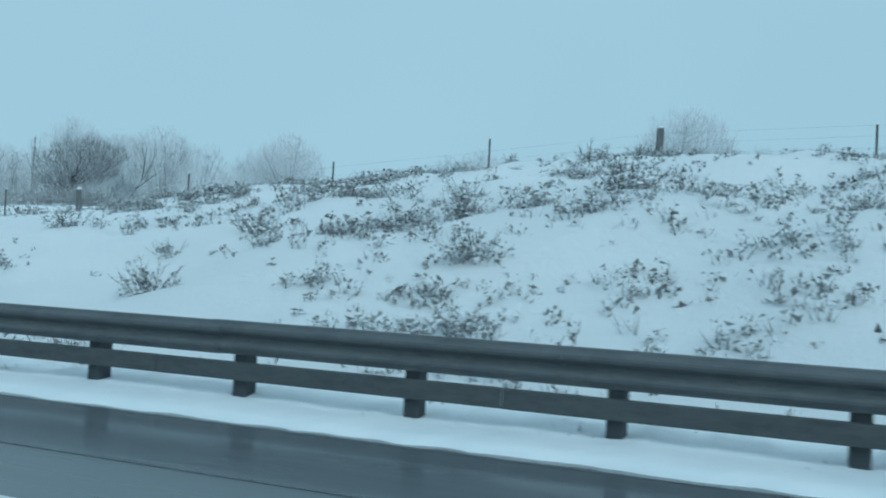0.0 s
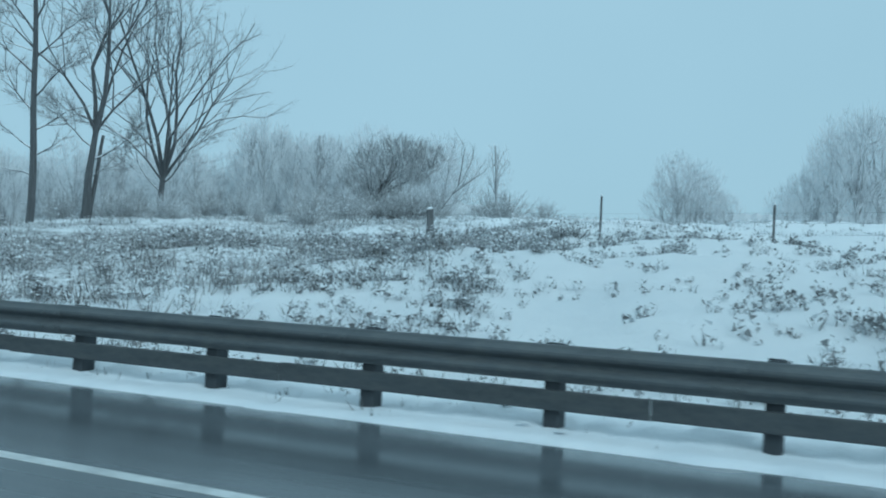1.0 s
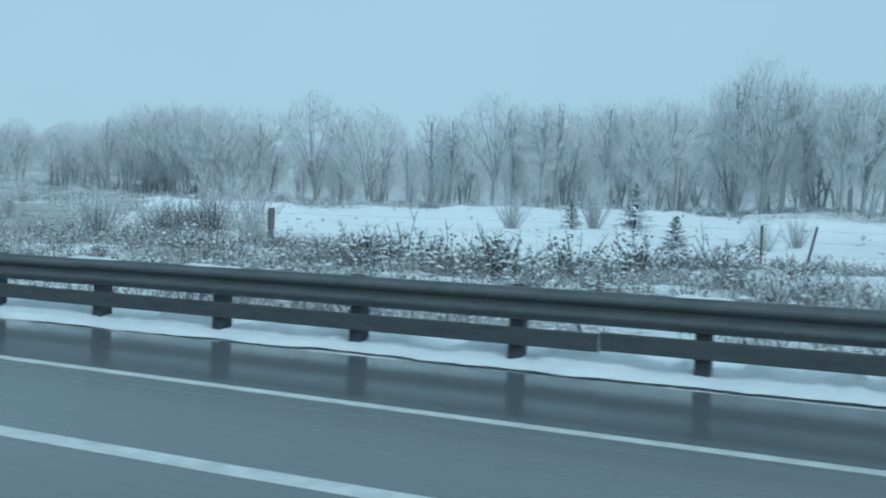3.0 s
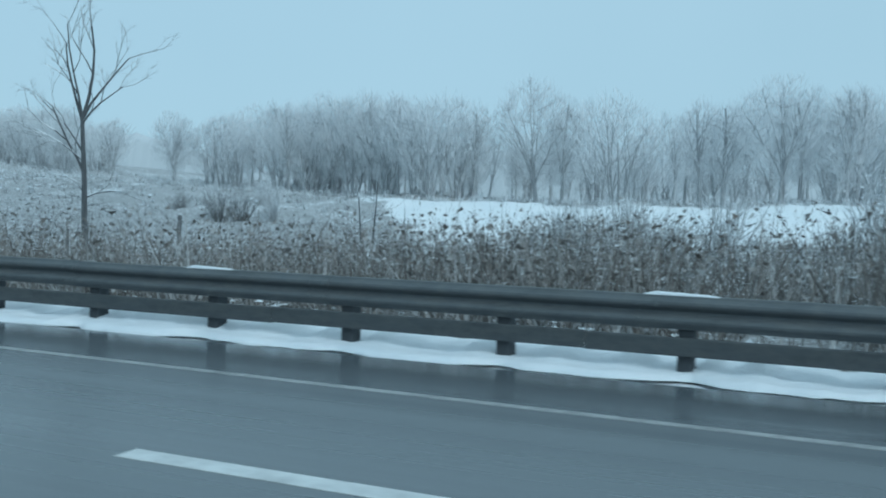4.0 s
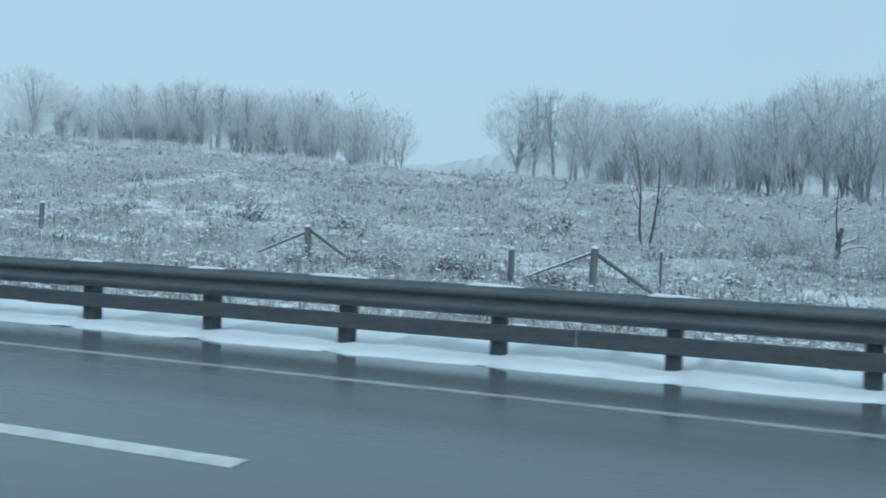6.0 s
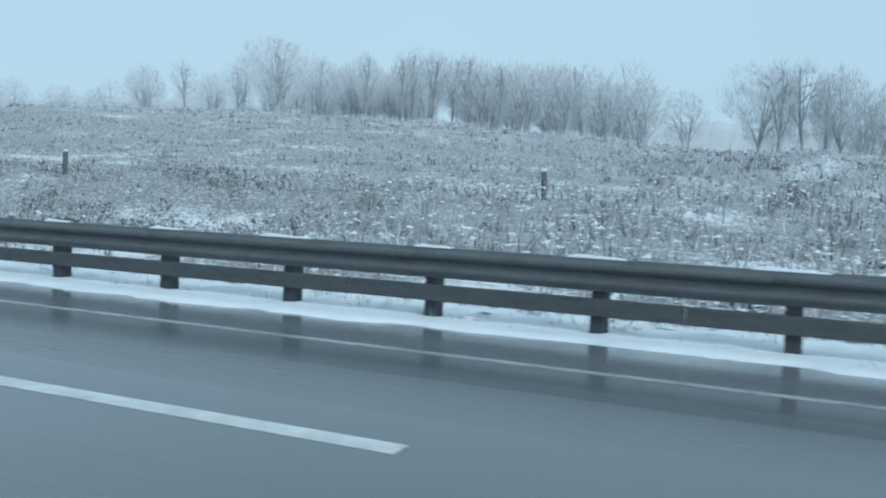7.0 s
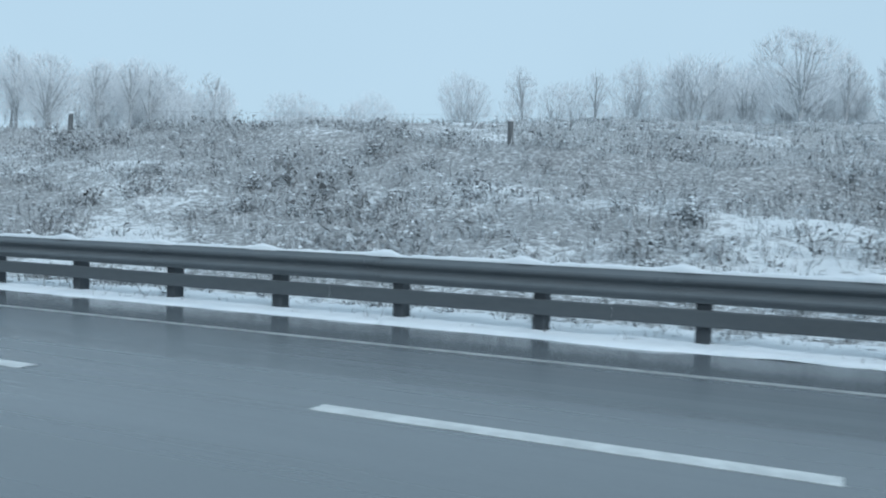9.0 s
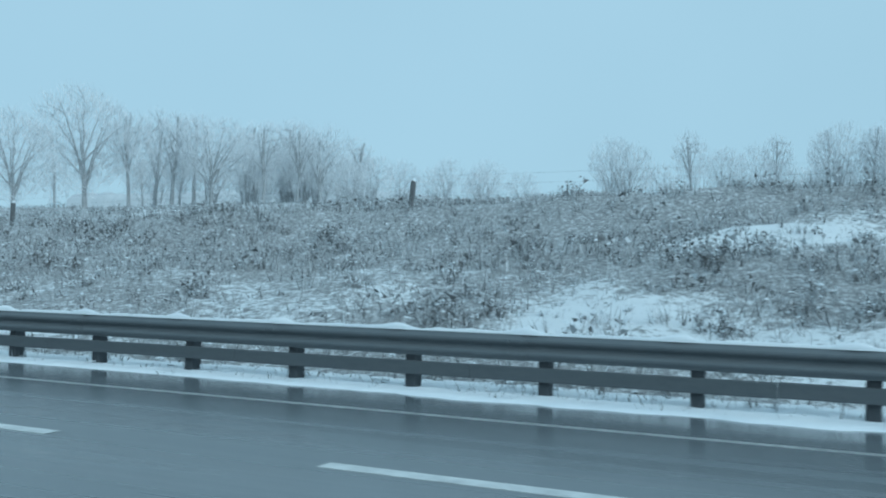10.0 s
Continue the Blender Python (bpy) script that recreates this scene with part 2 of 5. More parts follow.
def sweep(profile, xs, closed=False):
    """Verts and faces of a profile of (y, z) carried along x."""
    n = len(profile)
    v = [(x, y, z) for x in xs for y, z in profile]
    f = []
    for i in range(len(xs) - 1):
        for j in range(n if closed else n - 1):
            k = (j + 1) % n
            f.append((i * n + j, i * n + k, (i + 1) * n + k, (i + 1) * n + j))
    if closed:
        f += [tuple(range(n)), tuple(reversed(range((len(xs) - 1) * n, len(xs) * n)))]
    return v, f


# ---- the lie of the land: heights of cross sections, from the road outwards ----
SECTION_Y = (-0.4, 0.6, 2.5, 8, 17, 25, 43, 65, 95, 140, 240)
SECTIONS = []


def section(x, *z):
    SECTIONS.append((x, (-0.05, -0.02) + z))


section(400, 0.6, 3.0, 5.2, 5.6, 6.5, 8.0, 9.5, 12.0, 14)
section(60, 0.6, 3.0, 5.2, 5.6, 6.5, 8.0, 9.5, 12.0, 14)
section(0, 0.5, 2.4, 4.4, 5.0, 6.0, 7.5, 9.0, 11.0, 13)
section(-20, 0.3, 1.4, 2.75, 3.3, 4.6, 6.5, 8.5, 10.5, 13)
section(-35, 0.2, 1.0, 2.2, 2.9, 4.5, 6.3, 8.0, 10.3, 13)
section(-55, 0.1, 0.7, 1.5, 2.4, 4.6, 6.2, 7.5, 10.0, 12)
section(-70, 0.05, 0.5, 1.15, 1.9, 4.6, 5.5, 6.5, 9.0, 11)
section(-90, 0.0, 0.25, 0.5, 0.7, 1.5, 2.7, 5.4, 8.0, 10)
section(-110, 0.0, 0.2, 0.45, 0.55, 1.3, 2.7, 5.4, 7.0, 7.5)
section(-130, -0.2, -0.2, 0.2, 0.2, 0.8, 2.6, 5.2, 6.6, 7)
section(-155, -0.4, -0.9, -1.0, -1.0, -0.6, 1.5, 4.9, 6.4, 6.5)
section(-180, -0.4, -0.9, -1.0, -0.9, -0.2, 2.4, 5.3, 6.8, 7)
section(-205, -0.3, -0.5, -0.2, 0.1, 0.95, 3.4, 6.2, 7.8, 8)
section(-230, 0.0, 0.1, 0.9, 1.6, 3.4, 5.3, 7.2, 9.0, 9)
section(-250, 0.1, 0.4, 1.45, 2.3, 4.2, 6.2, 8.4, 9.8, 10)
section(-275, 0.1, 0.4, 1.35, 2.4, 4.8, 7.6, 10.2, 11.8, 12)
section(-295, 0.15, 0.7, 2.1, 3.2, 5.8, 8.6, 11.8, 13.6, 14)
section(-311, 0.3, 1.5, 3.6, 4.6, 6.6, 9.1, 12.2, 14.5, 15)
section(-330, 0.4, 1.9, 4.1, 4.9, 7.0, 9.6, 12.4, 16.0, 19)
section(-350, 0.4, 1.8, 3.85, 4.7, 6.8, 9.4, 12.2, 16.0, 19)
section(-370, 0.35, 1.6, 3.5, 4.4, 6.6, 9.2, 12.0, 16.0, 19)
section(-900, 0.35, 1.6, 3.5, 4.4, 6.6, 9.2, 12.0, 16.0, 19)
SECTIONS.sort()
SX = np.array([s[0] for s in SECTIONS], float)
SZ = np.array([s[1] for s in SECTIONS], float)
SY = np.array(SECTION_Y, float)


def slopes(x, z):
    d = np.diff(z, axis=0) / np.diff(x)[:, None]
    out = np.zeros_like(z)
    out[1:-1] = np.where(d[1:] * d[:-1] > 0, 2 * d[1:] * d[:-1] / (d[1:] + d[:-1] + 1e-12), 0)
    return out


def hermite(x, z, m, at):
    i = np.clip(np.searchsorted(x, at) - 1, 0, len(x) - 2)
    h = x[i + 1] - x[i]
    t = np.clip((at - x[i]) / h, 0, 1)
    k = np.arange(len(at))
    if z.ndim == 2 and z.shape[1] == len(at):
        z0, z1, m0, m1 = z[i, k], z[i + 1, k], m[i, k], m[i + 1, k]
    else:
        z0, z1, m0, m1 = z[i], z[i + 1], m[i], m[i + 1]
        h, t = h[:, None], t[:, None]
    return (2 * t**3 - 3 * t**2 + 1) * z0 + (t**3 - 2 * t**2 + t) * h * m0 + (-2 * t**3 + 3 * t**2) * z1 + (t**3 - t**2) * h * m1


MX = slopes(SX, SZ)


def waves(x, y):
    """Small rises and hollows of the ground."""
    w = np.zeros_like(x)
    for k, (fx, fy, p, a) in enumerate(((0.9, 0.7, 0.3, 0.05), (0.37, 0.51, 1.7, 0.09), (1.9, 1.3, 2.1, 0.03), (0.13, 0.21, 4.0, 0.16), (0.23, 0.09, 0.8, 0.12))):
        w += a * np.sin(fx * x + p + 1.3 * np.sin(fy * y + k)) * np.sin(fy * y + 2.2 * p + np.sin(fx * 0.7 * x))
    return w


def lattice(x, y, cell, seed):
    """Smooth value noise, -1 to 1, on a square lattice."""
    u, v = x / cell, y / cell
    i, j = np.floor(u).astype(np.int64), np.floor(v).astype(np.int64)
    a, b = u - i, v - j
    a, b = a * a * (3 - 2 * a), b * b * (3 - 2 * b)

    def h(m, n):
        k = (m * 374761393 + n * 668265263 + seed * 982451653) & 0xFFFFFFF
        k = ((k ^ (k >> 13)) * 1274126177) & 0xFFFFFFF
        return ((k ^ (k >> 11)) & 0xFFFF) / 32767.5 - 1
    return (h(i, j) * (1 - a) + h(i + 1, j) * a) * (1 - b) + (h(i, j + 1) * (1 - a) + h(i + 1, j + 1) * a) * b


def lumps(x, y):
    """Hummocks of snow over buried grass."""
    return (0.12 * lattice(x, y, 2.6, 1) + 0.10 * np.abs(lattice(x, y, 1.3, 2)) + 0.055 * lattice(x, y, 0.7, 3)) * np.interp(x, [-60, -40], [1.0, 1.6])


def land(x, y):
    """Height of the ground at arrays x, y."""
    x, y = np.atleast_1d(np.asarray(x, float)), np.atleast_1d(np.asarray(y, float))
    out = np.empty_like(x)
    for a in range(0, len(x), 40000):
        xs, ys = x[a:a + 40000], y[a:a + 40000]
        rows = hermite(SX, SZ, MX, np.clip(xs, SX[0], SX[-1])).T
        out[a:a + 40000] = hermite(SY, rows, slopes(SY, rows), np.clip(ys, SY[0], SY[-1]))
    fade = np.clip((y - 1.0) / 5.0, 0, 1)
    out = out + 0.42 * np.exp(-((y - 13.9) / 1.1) ** 2) * np.clip((-235 - x) / 10, 0, 1)  # low hummock along the fence, shaped to hide post feet from the camera
    out = out + lumps(x, y) * np.clip((y - 1.0) / 3.0, 0, 1)
    out = out + waves(x, y) * fade * (1 + np.clip(y / 60.0, 0, 3))
    return np.where(y < -0.4, -0.05 - np.clip((-0.4 - y) / 0.6, 0, 1) * 0.35, out)


def height(x, y):
    return float(land([x], [y])[0])


def cover_at(x, y):
    """How much dead vegetation shows: little on the open snow bank and the far snow field, most on the weedy verges."""
    c = np.interp(x, [-420, -330, -312, -300, -265, -225, -140, -110, -90, -60, -48, -36, -29, -13, -8, 30], [0.98, 0.98, 0.93, 0.90, 0.95, 0.97, 0.97, 0.82, 0.82, 0.90, 0.90, 0.66, 0.30, 0.19, 0.27, 0.27])
    patch = 0.5 + 0.5 * np.sin(0.19 * x + 1.7 * np.sin(0.11 * y + 0.05 * x)) * np.sin(0.33 * y + 1.1 * np.sin(0.23 * x))
    c = c + np.where(x < -125, np.where(x > -232, 0.15, 0.2), 0.35) * (patch - 0.5)
    c = c + np.where(y < 40, 1.0, 0.5) * (np.where(x < -240, np.where(y > 11, 0.28, 0.46), 0.32) * lattice(x, y, 3.4, 5) + 0.22 * lattice(x, y, 1.7, 6))
    c = c - 0.65 * np.clip(lattice(x, 1.2 * y, 5.0, 9) + 0.6 * lattice(x, y, 2.0, 11) - 0.50, 0, 1) * np.clip((-258 - x) / 8, 0, 1) * np.clip((12 - y) / 3, 0, 1)
    c = c + 0.4 * np.exp(-((y - 14.2) / 2.6) ** 2) * np.clip((-262 - x) / 12, 0, 1)  # grassy crest by the fence
    wide = np.interp(x, [-330, -305, -285, -240, -225, -60, -40], [1.6, 1.9, 4.0, 4.0, 1.8, 1.9, 4.5])
    c = c * np.clip((y + 0.5) / wide, 0.25, 1)
    near_edge = np.interp(x, [-210, -150, -138, -126, -114, -104, -74], [124, 47, 44, 38, 28, 24, 24]) + 2 * np.sin(0.21 * x) + 1.5 * np.sin(0.53 * x)
    far_snow = (x > -185) & (x < -74)
    edge = np.clip((y - near_edge) / 3, 0, 1) * np.clip((92 - y) / 6, 0, 1)
    return np.clip(np.where(far_snow, c * (1 - 0.95 * edge), c), 0, 1)


def ground():
    xs = np.concatenate([[-3000, -1800, -1100, -800, -640, -540, -480], np.arange(-440, -400, 1.5), np.arange(-400, 24.1, 0.55), np.arange(26, 61, 3), [75, 100, 140, 200, 300, 500, 900, 1600, 3000]])
    ys = np.concatenate([[-3000, -1500, -700, -300, -120, -60, -20, -1.2, -0.9, -0.5, -0.2, 0.3, 0.8, 1.4, 2.0], np.arange(2.6, 22, 0.5), np.arange(22, 50, 1.6), np.arange(50, 150, 4), [160, 180, 210, 240, 320, 500, 900, 1700, 3000]])
    gx, gy = np.meshgrid(xs, ys, indexing="ij")
    fx, fy = gx.ravel(), gy.ravel()
    z = land(fx, fy)
    me = bpy.data.meshes.new("ground")
    nx, ny = len(xs), len(ys)
    i, j = np.meshgrid(np.arange(nx - 1), np.arange(ny - 1), indexing="ij")
    a = (i * ny + j).ravel()
    quads = np.stack([a, a + ny, a + ny + 1, a + 1], 1)
    me.from_pydata(np.stack([fx, fy, z], 1).tolist(), [], quads.tolist())
    me.polygons.foreach_set("use_smooth", [True] * len(me.polygons))
    at = me.attributes.new("cover", "FLOAT", "POINT")
    at.data.foreach_set("value", (cover_at(fx, fy) * np.interp(fx, [-225, -190, -130, -120, -60, -52, -34], [1.09, 1.09, 1.0, 0.96, 0.96, 1.0, 0.45])).astype(np.float32))
    me.materials.append(M_GROUND)
    me.update()
    return tagged(new("ground", me), "snow-covered verge, bank and field with dead grass showing", "ground", kind="structure")


ground()


def far_woods():
    """A distant wooded ridge, closing the view between the nearer woods."""
    xs = np.arange(-900, 200, 1.2)
    crest = np.interp(xs, [-900, -600, -540, -500, -440, -380, -327, -307, -250, -150, -68, 200], [70, 68, 52, 38, 38, 45, 51, 54, 49, 36, 45, 50])
    crest = crest + 2.6 * lattice(xs, 0 * xs, 31.0, 71) + 1.5 * np.abs(lattice(xs, 0 * xs, 9.0, 72)) + 0.8 * lattice(xs, 0 * xs, 3.1, 73)
    v, f = [], []
    for x, z in zip(xs, crest):
        v += [(x, 506, 2.0), (x, 514, z - 5), (x, 520, z), (x, 530, z - 2), (x, 536, 2.0)]
    for i in range(len(xs) - 1):
        f += [(5 * i + j, 5 * i + 5 + j, 5 * i + 6 + j, 5 * i + 1 + j) for j in range(4)]
    ob = new("backdrop", mesh_of("backdrop", v, f, [M_FARWOODS], smooth=True))
    return tagged(ob, "distant pale wooded ridge dim in the snowfall", "backdrop", kind="structure")


far_woods()


# ---- road ----
def road():
    v, f = sweep([(-70, 0.0), (-0.55, 0.0), (-0.50, -0.03), (-0.50, -0.25), (-70, -0.25)], [-900, -450] + list(range(-420, 61, 10)) + [300, 900], closed=True)
    ob = new("road", mesh_of("road", v, [tuple(reversed(q)) for q in f], [M_ROAD]))
    return tagged(ob, "wet dark asphalt highway with glossy wheel tracks", "road", kind="structure")


road()


def stripe(points, width, name, label, mat=None):
    """A painted line along points (x, y), 4 mm proud of the asphalt."""
    v, f = [], []
    for x, y in points:
        v += [(x, y - width / 2, 0.004), (x, y + width / 2, 0.004), (x, y - width / 2, -0.01), (x, y + width / 2, -0.01)]
    for i in range(len(points) - 1):
        a, b = 4 * i, 4 * i + 4
        f += [(a, b, b + 1, a + 1), (a + 1, b + 1, b + 3, a + 3), (a + 2, b + 2, b, a)]
    return tagged(new(name, mesh_of(name, v, f, [mat or M_PAINT])), label, "road line")


EDGE = [(60, -3.9), (0, -3.5), (-17, -3.3), (-35, -3.05), (-50, -2.9), (-68, -2.74), (-85, -2.83), (-103, -2.62), (-128, -2.2), (-150, -1.87), (-300, -1.85), (-325, -1.93), (-345, -1.97), (-420, -2.0)]
stripe(EDGE[:8], 0.12, "edge_line", "long white painted line along the road edge")
stripe(EDGE[7:], 0.10, "edge_line", "worn grey-white painted line along the road edge", M_WORN)
stripe([(-40, -3.15), (-48, -3.36), (-66, -3.62), (-82, -4.25), (-98, -4.5), (-103.5, -4.5)], 0.16, "taper_line", "white painted line splitting from the edge line")
for run, wide in (([(25, -1.08), (8, -1.05), (-6, -1.04), (-14, -0.94), (-21, -1.1)], 0.035), ([(25, -2.5), (-5, -2.46), (-14, -2.4), (-21, -2.7)], 0.05),
                  ([(-256, -4.7), (-262, -4.67), (-270, -4.66), (-282, -4.7)], 0.09)):
    stripe(run, wide, "tar_seam", "dark tar seam sealed into the wet asphalt", M_TAR)
first = stripe([(-2.97, 0), (0, 0)], 0.17, "lane_dash", "short white painted lane dash on wet asphalt")
first["group"] = "lane dashes"
ends = [-146.5 - 5.48 * k for k in range(-8, 12)] + [-301.34 + 5.49 * k for k in range(16, -17, -1)]
spots = []
for e in ends:
    if all(abs(e - s) > 4.2 for s in spots):
        spots.append(e)
lane_y = lambda e: float(np.interp(e, [-345, -315, -275, -252, -236, -190], [-4.62, -4.5, -4.36, -4.29, -4.40, -4.48]))
first.location = (spots[0], lane_y(spots[0]), 0)
for e in spots[1:]:
    copy_thing(first, pose(e, lane_y(e), 0))


# ---- guardrail: steel W-beam over a channel, on timber posts ----
SP = 1.72
rail = tagged(empty("guardrail", pose(0, 0, 0)), "grey galvanised steel guardrail on dark posts with snow on top", "guardrail")
BEAM = [(0.000, 0.735), (-0.030, 0.730), (-0.042, 0.708), (-0.078, 0.674), (-0.082, 0.652), (-0.072, 0.632), (-0.020, 0.598),
        (-0.012, 0.588), (-0.012, 0.572), (-0.020, 0.562), (-0.072, 0.528), (-0.082, 0.508), (-0.078, 0.486), (-0.042, 0.452), (-0.030, 0.430), (0.000, 0.425)]


def beam_mesh(length):
    """One lapped length of W-beam with thickness, seams and bolts."""
    out = BEAM + [(y + 0.012, z) for y, z in reversed(BEAM)]
    v, f = sweep(out, [0, 0.02, length - 0.1, length], closed=True)
    v = [(x, y - (0.006 if x > length - 0.2 else 0), z) for x, y, z in v]
    for bx in (length - 0.22, length - 0.06):
        for bz in (0.508, 0.58, 0.652):
            k = len(v)
            y = -0.016 if bz == 0.58 else -0.09
            ring = [(bx + 0.018 * math.cos(a), y - 0.012, bz + 0.018 * math.sin(a)) for a in np.arange(6) * math.pi / 3]
            v += ring + [(x, y + 0.02, z) for x, _, z in ring]
            f.append(tuple(range(k + 5, k - 1, -1)))
            f += [(k + q, k + (q + 1) % 6, k + 6 + (q + 1) % 6, k + 6 + q) for q in range(6)]
    me = mesh_of("beam", v, f, [M_STEEL])
    return me


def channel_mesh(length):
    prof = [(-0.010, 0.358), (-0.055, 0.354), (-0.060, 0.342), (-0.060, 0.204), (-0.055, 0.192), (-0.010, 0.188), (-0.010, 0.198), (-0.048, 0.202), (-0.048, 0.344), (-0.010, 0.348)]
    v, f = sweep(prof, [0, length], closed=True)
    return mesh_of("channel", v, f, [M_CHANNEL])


def post_mesh(top):
    bm = box(-0.07, 0.07, 0.0, 0.19, -0.6, top, 0.012)
    blk = box(-0.065, 0.065, 0.015, 0.05, top, top + 0.012)
    me = bpy.data.meshes.new("tmp")
    blk.to_mesh(me)
    blk.free()
    bm.from_mesh(me)
    bpy.data.meshes.remove(me)
    return bm_mesh("post", bm, M_POST)


K_LOW, K_HIGH = -222, 14
ME_POST, ME_TALL, ME_BEAM, ME_CHANNEL = post_mesh(0.70), post_mesh(0.742), beam_mesh(2 * SP + 0.1), channel_mesh(2 * SP - 0.006)
rng = random.Random(7)
for k in range(K_LOW, K_HIGH):
    part("post", ME_TALL if -118 < k * SP < -27 or k * SP < -286 else ME_POST, rail, m=pose(k * SP, 0, rng.uniform(-0.012, 0.008), rng.uniform(-1, 1), rng.uniform(-1.2, 1.2), rng.uniform(-3, 3)))
    if k % 2 == 0:
        part("beam", ME_BEAM, rail, m=pose(k * SP - 0.3, rng.uniform(-0.004, 0.004), rng.uniform(-0.006, 0.006)))
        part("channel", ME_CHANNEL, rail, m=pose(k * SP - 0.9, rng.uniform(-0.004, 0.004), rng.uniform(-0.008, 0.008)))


# ---- ploughed and settled snow along the road's edge ----
def snow_bank():
    r = np.random.RandomState(3)
    xs = np.arange(-385, 25, 0.12)
    n = len(xs)

    def rough(step, a):
        k = np.arange(0, n + step, step)
        return np.interp(np.arange(n), k, r.uniform(-a, a, len(k)))
    tall = np.interp(xs, [-385, -300, -262, -230, -200, -150, -100, -70, -40, 0, 25], [0.035, 0.035, 0.035, 0.05, 0.09, 0.17, 0.17, 0.17, 0.11, 0.08, 0.08])
    tall = np.clip(tall * (1 + rough(1, 0.22) + rough(2, 0.3) + rough(5, 0.35) + rough(14, 0.3) + rough(55, 0.3)), 0.02, 1)
    front = np.interp(xs, [-385, -290, -250, -150, -100, -70, -30, -18, 25], [-0.6, -0.58, -0.66, -0.46, -0.22, -0.30, -0.55, -0.85, -0.92]) + rough(1, 0.015) + rough(2, 0.035) + rough(5, 0.06) + rough(25, 0.09) + np.where(xs < -200, 1.0, 0.0) * np.clip(rough(9, 0.2) + rough(23, 0.2) - 0.05, 0, 0.3)
    near_post = np.abs((xs / SP + 0.5) % 1.0 - 0.5) * SP
    gap = np.exp(-(near_post / 0.2) ** 2) * np.interp(xs, [-245, -225, -150, -110], [0.3, 1.0, 1.0, 0.2])
    tall, front = tall * (1 - 0.5 * gap), np.minimum(front + 0.22 * gap, -0.05)
    v = []
    for i in range(n):
        a, h = front[i], tall[i]
        for y, z in ((a, -0.02), (a + 0.03, 0.015 + 0.1 * h), (a + 0.4 * (-0.02 - a), 0.02 + 0.2 * h), (-0.02, 0.02 + 0.25 * h), (0.16, 0.6 * h), (0.34, h), (0.7, 0.95 * h), (1.2, 0.55 * h), (1.7, -0.12)):
            v.append((xs[i], y, z * (1 + r.uniform(-0.25, 0.25))))
    prof = range(9)
    m = len(prof)
    f = [(i * m + j, (i + 1) * m + j, (i + 1) * m + j + 1, i * m + j + 1) for i in range(n - 1) for j in range(m - 1)]
    ob = new("snow_bank", mesh_of("snow_bank", v, f, [M_SNOW], smooth=True))
    return tagged(ob, "low lumpy ridge of white snow along the road edge", "snow", kind="stuff")


snow_bank()


def rail_snow():
    """Snow lying along the top of the beam and heaped over the posts."""
    r = random.Random(5)
    for k in range(K_LOW, K_HIGH):
        verts, faces = [], []
        x0 = k * SP
        if x0 < -292:
            long, tall, lead, have = 1.76, 0.036, 0.95, 1.0
        elif x0 < -262:
            long, tall, lead, have = r.uniform(0.5, 1.1), 0.022, 0.8, 0.75
        elif x0 < -86:
            long, tall, lead, have = r.uniform(0.35, 0.8), 0.018, 0.75, 0.5
        elif x0 < -42:
            long, tall, lead, have = r.uniform(0.7, 1.6), 0.03, 0.85, 1.0
        else:
            continue
        if r.random() > have:
            continue
        n = max(6, int(long / 0.1))
        base = len(verts)
        for i in range(n + 1):
            u = i / n
            x = x0 - long * lead + long * u + 0.12
            heap = (0.05 if x0 > -90 or x0 < -262 else 0.012) * math.exp(-((x - x0 + 0.2) / 0.16) ** 2)
            h = (tall * (0.7 + 0.5 * r.random()) + heap) * min(1, 5 * (1 - u) + 0.15) * min(1, 6 * u + (0.6 if x0 < -292 else 0.05))
            wide = 0.045 + heap
            for d, q in ((-0.5, -0.006), (-0.45, 0.5), (-0.1, 1.0), (0.5, 0.85), (1.0, 0.3), (1.15, -0.006)):
                verts.append((x, d * wide - 0.012, 0.733 + (h * q if q > 0 else q)))
        for i in range(n):
            for j in range(5):
                a = base + i * 6 + j
                faces.append((a, a + 6, a + 7, a + 1))
        part("snow", mesh_of("snow", verts, faces, [M_SNOW], smooth=True), rail, "white snow heaped on top of the rail")


rail_snow()


# ---- bare winter trees ----
def bend(d, rnd, a):
    return (d + Vector((rnd.gauss(0, a), rnd.gauss(0, a), rnd.gauss(0, a)))).normalized()


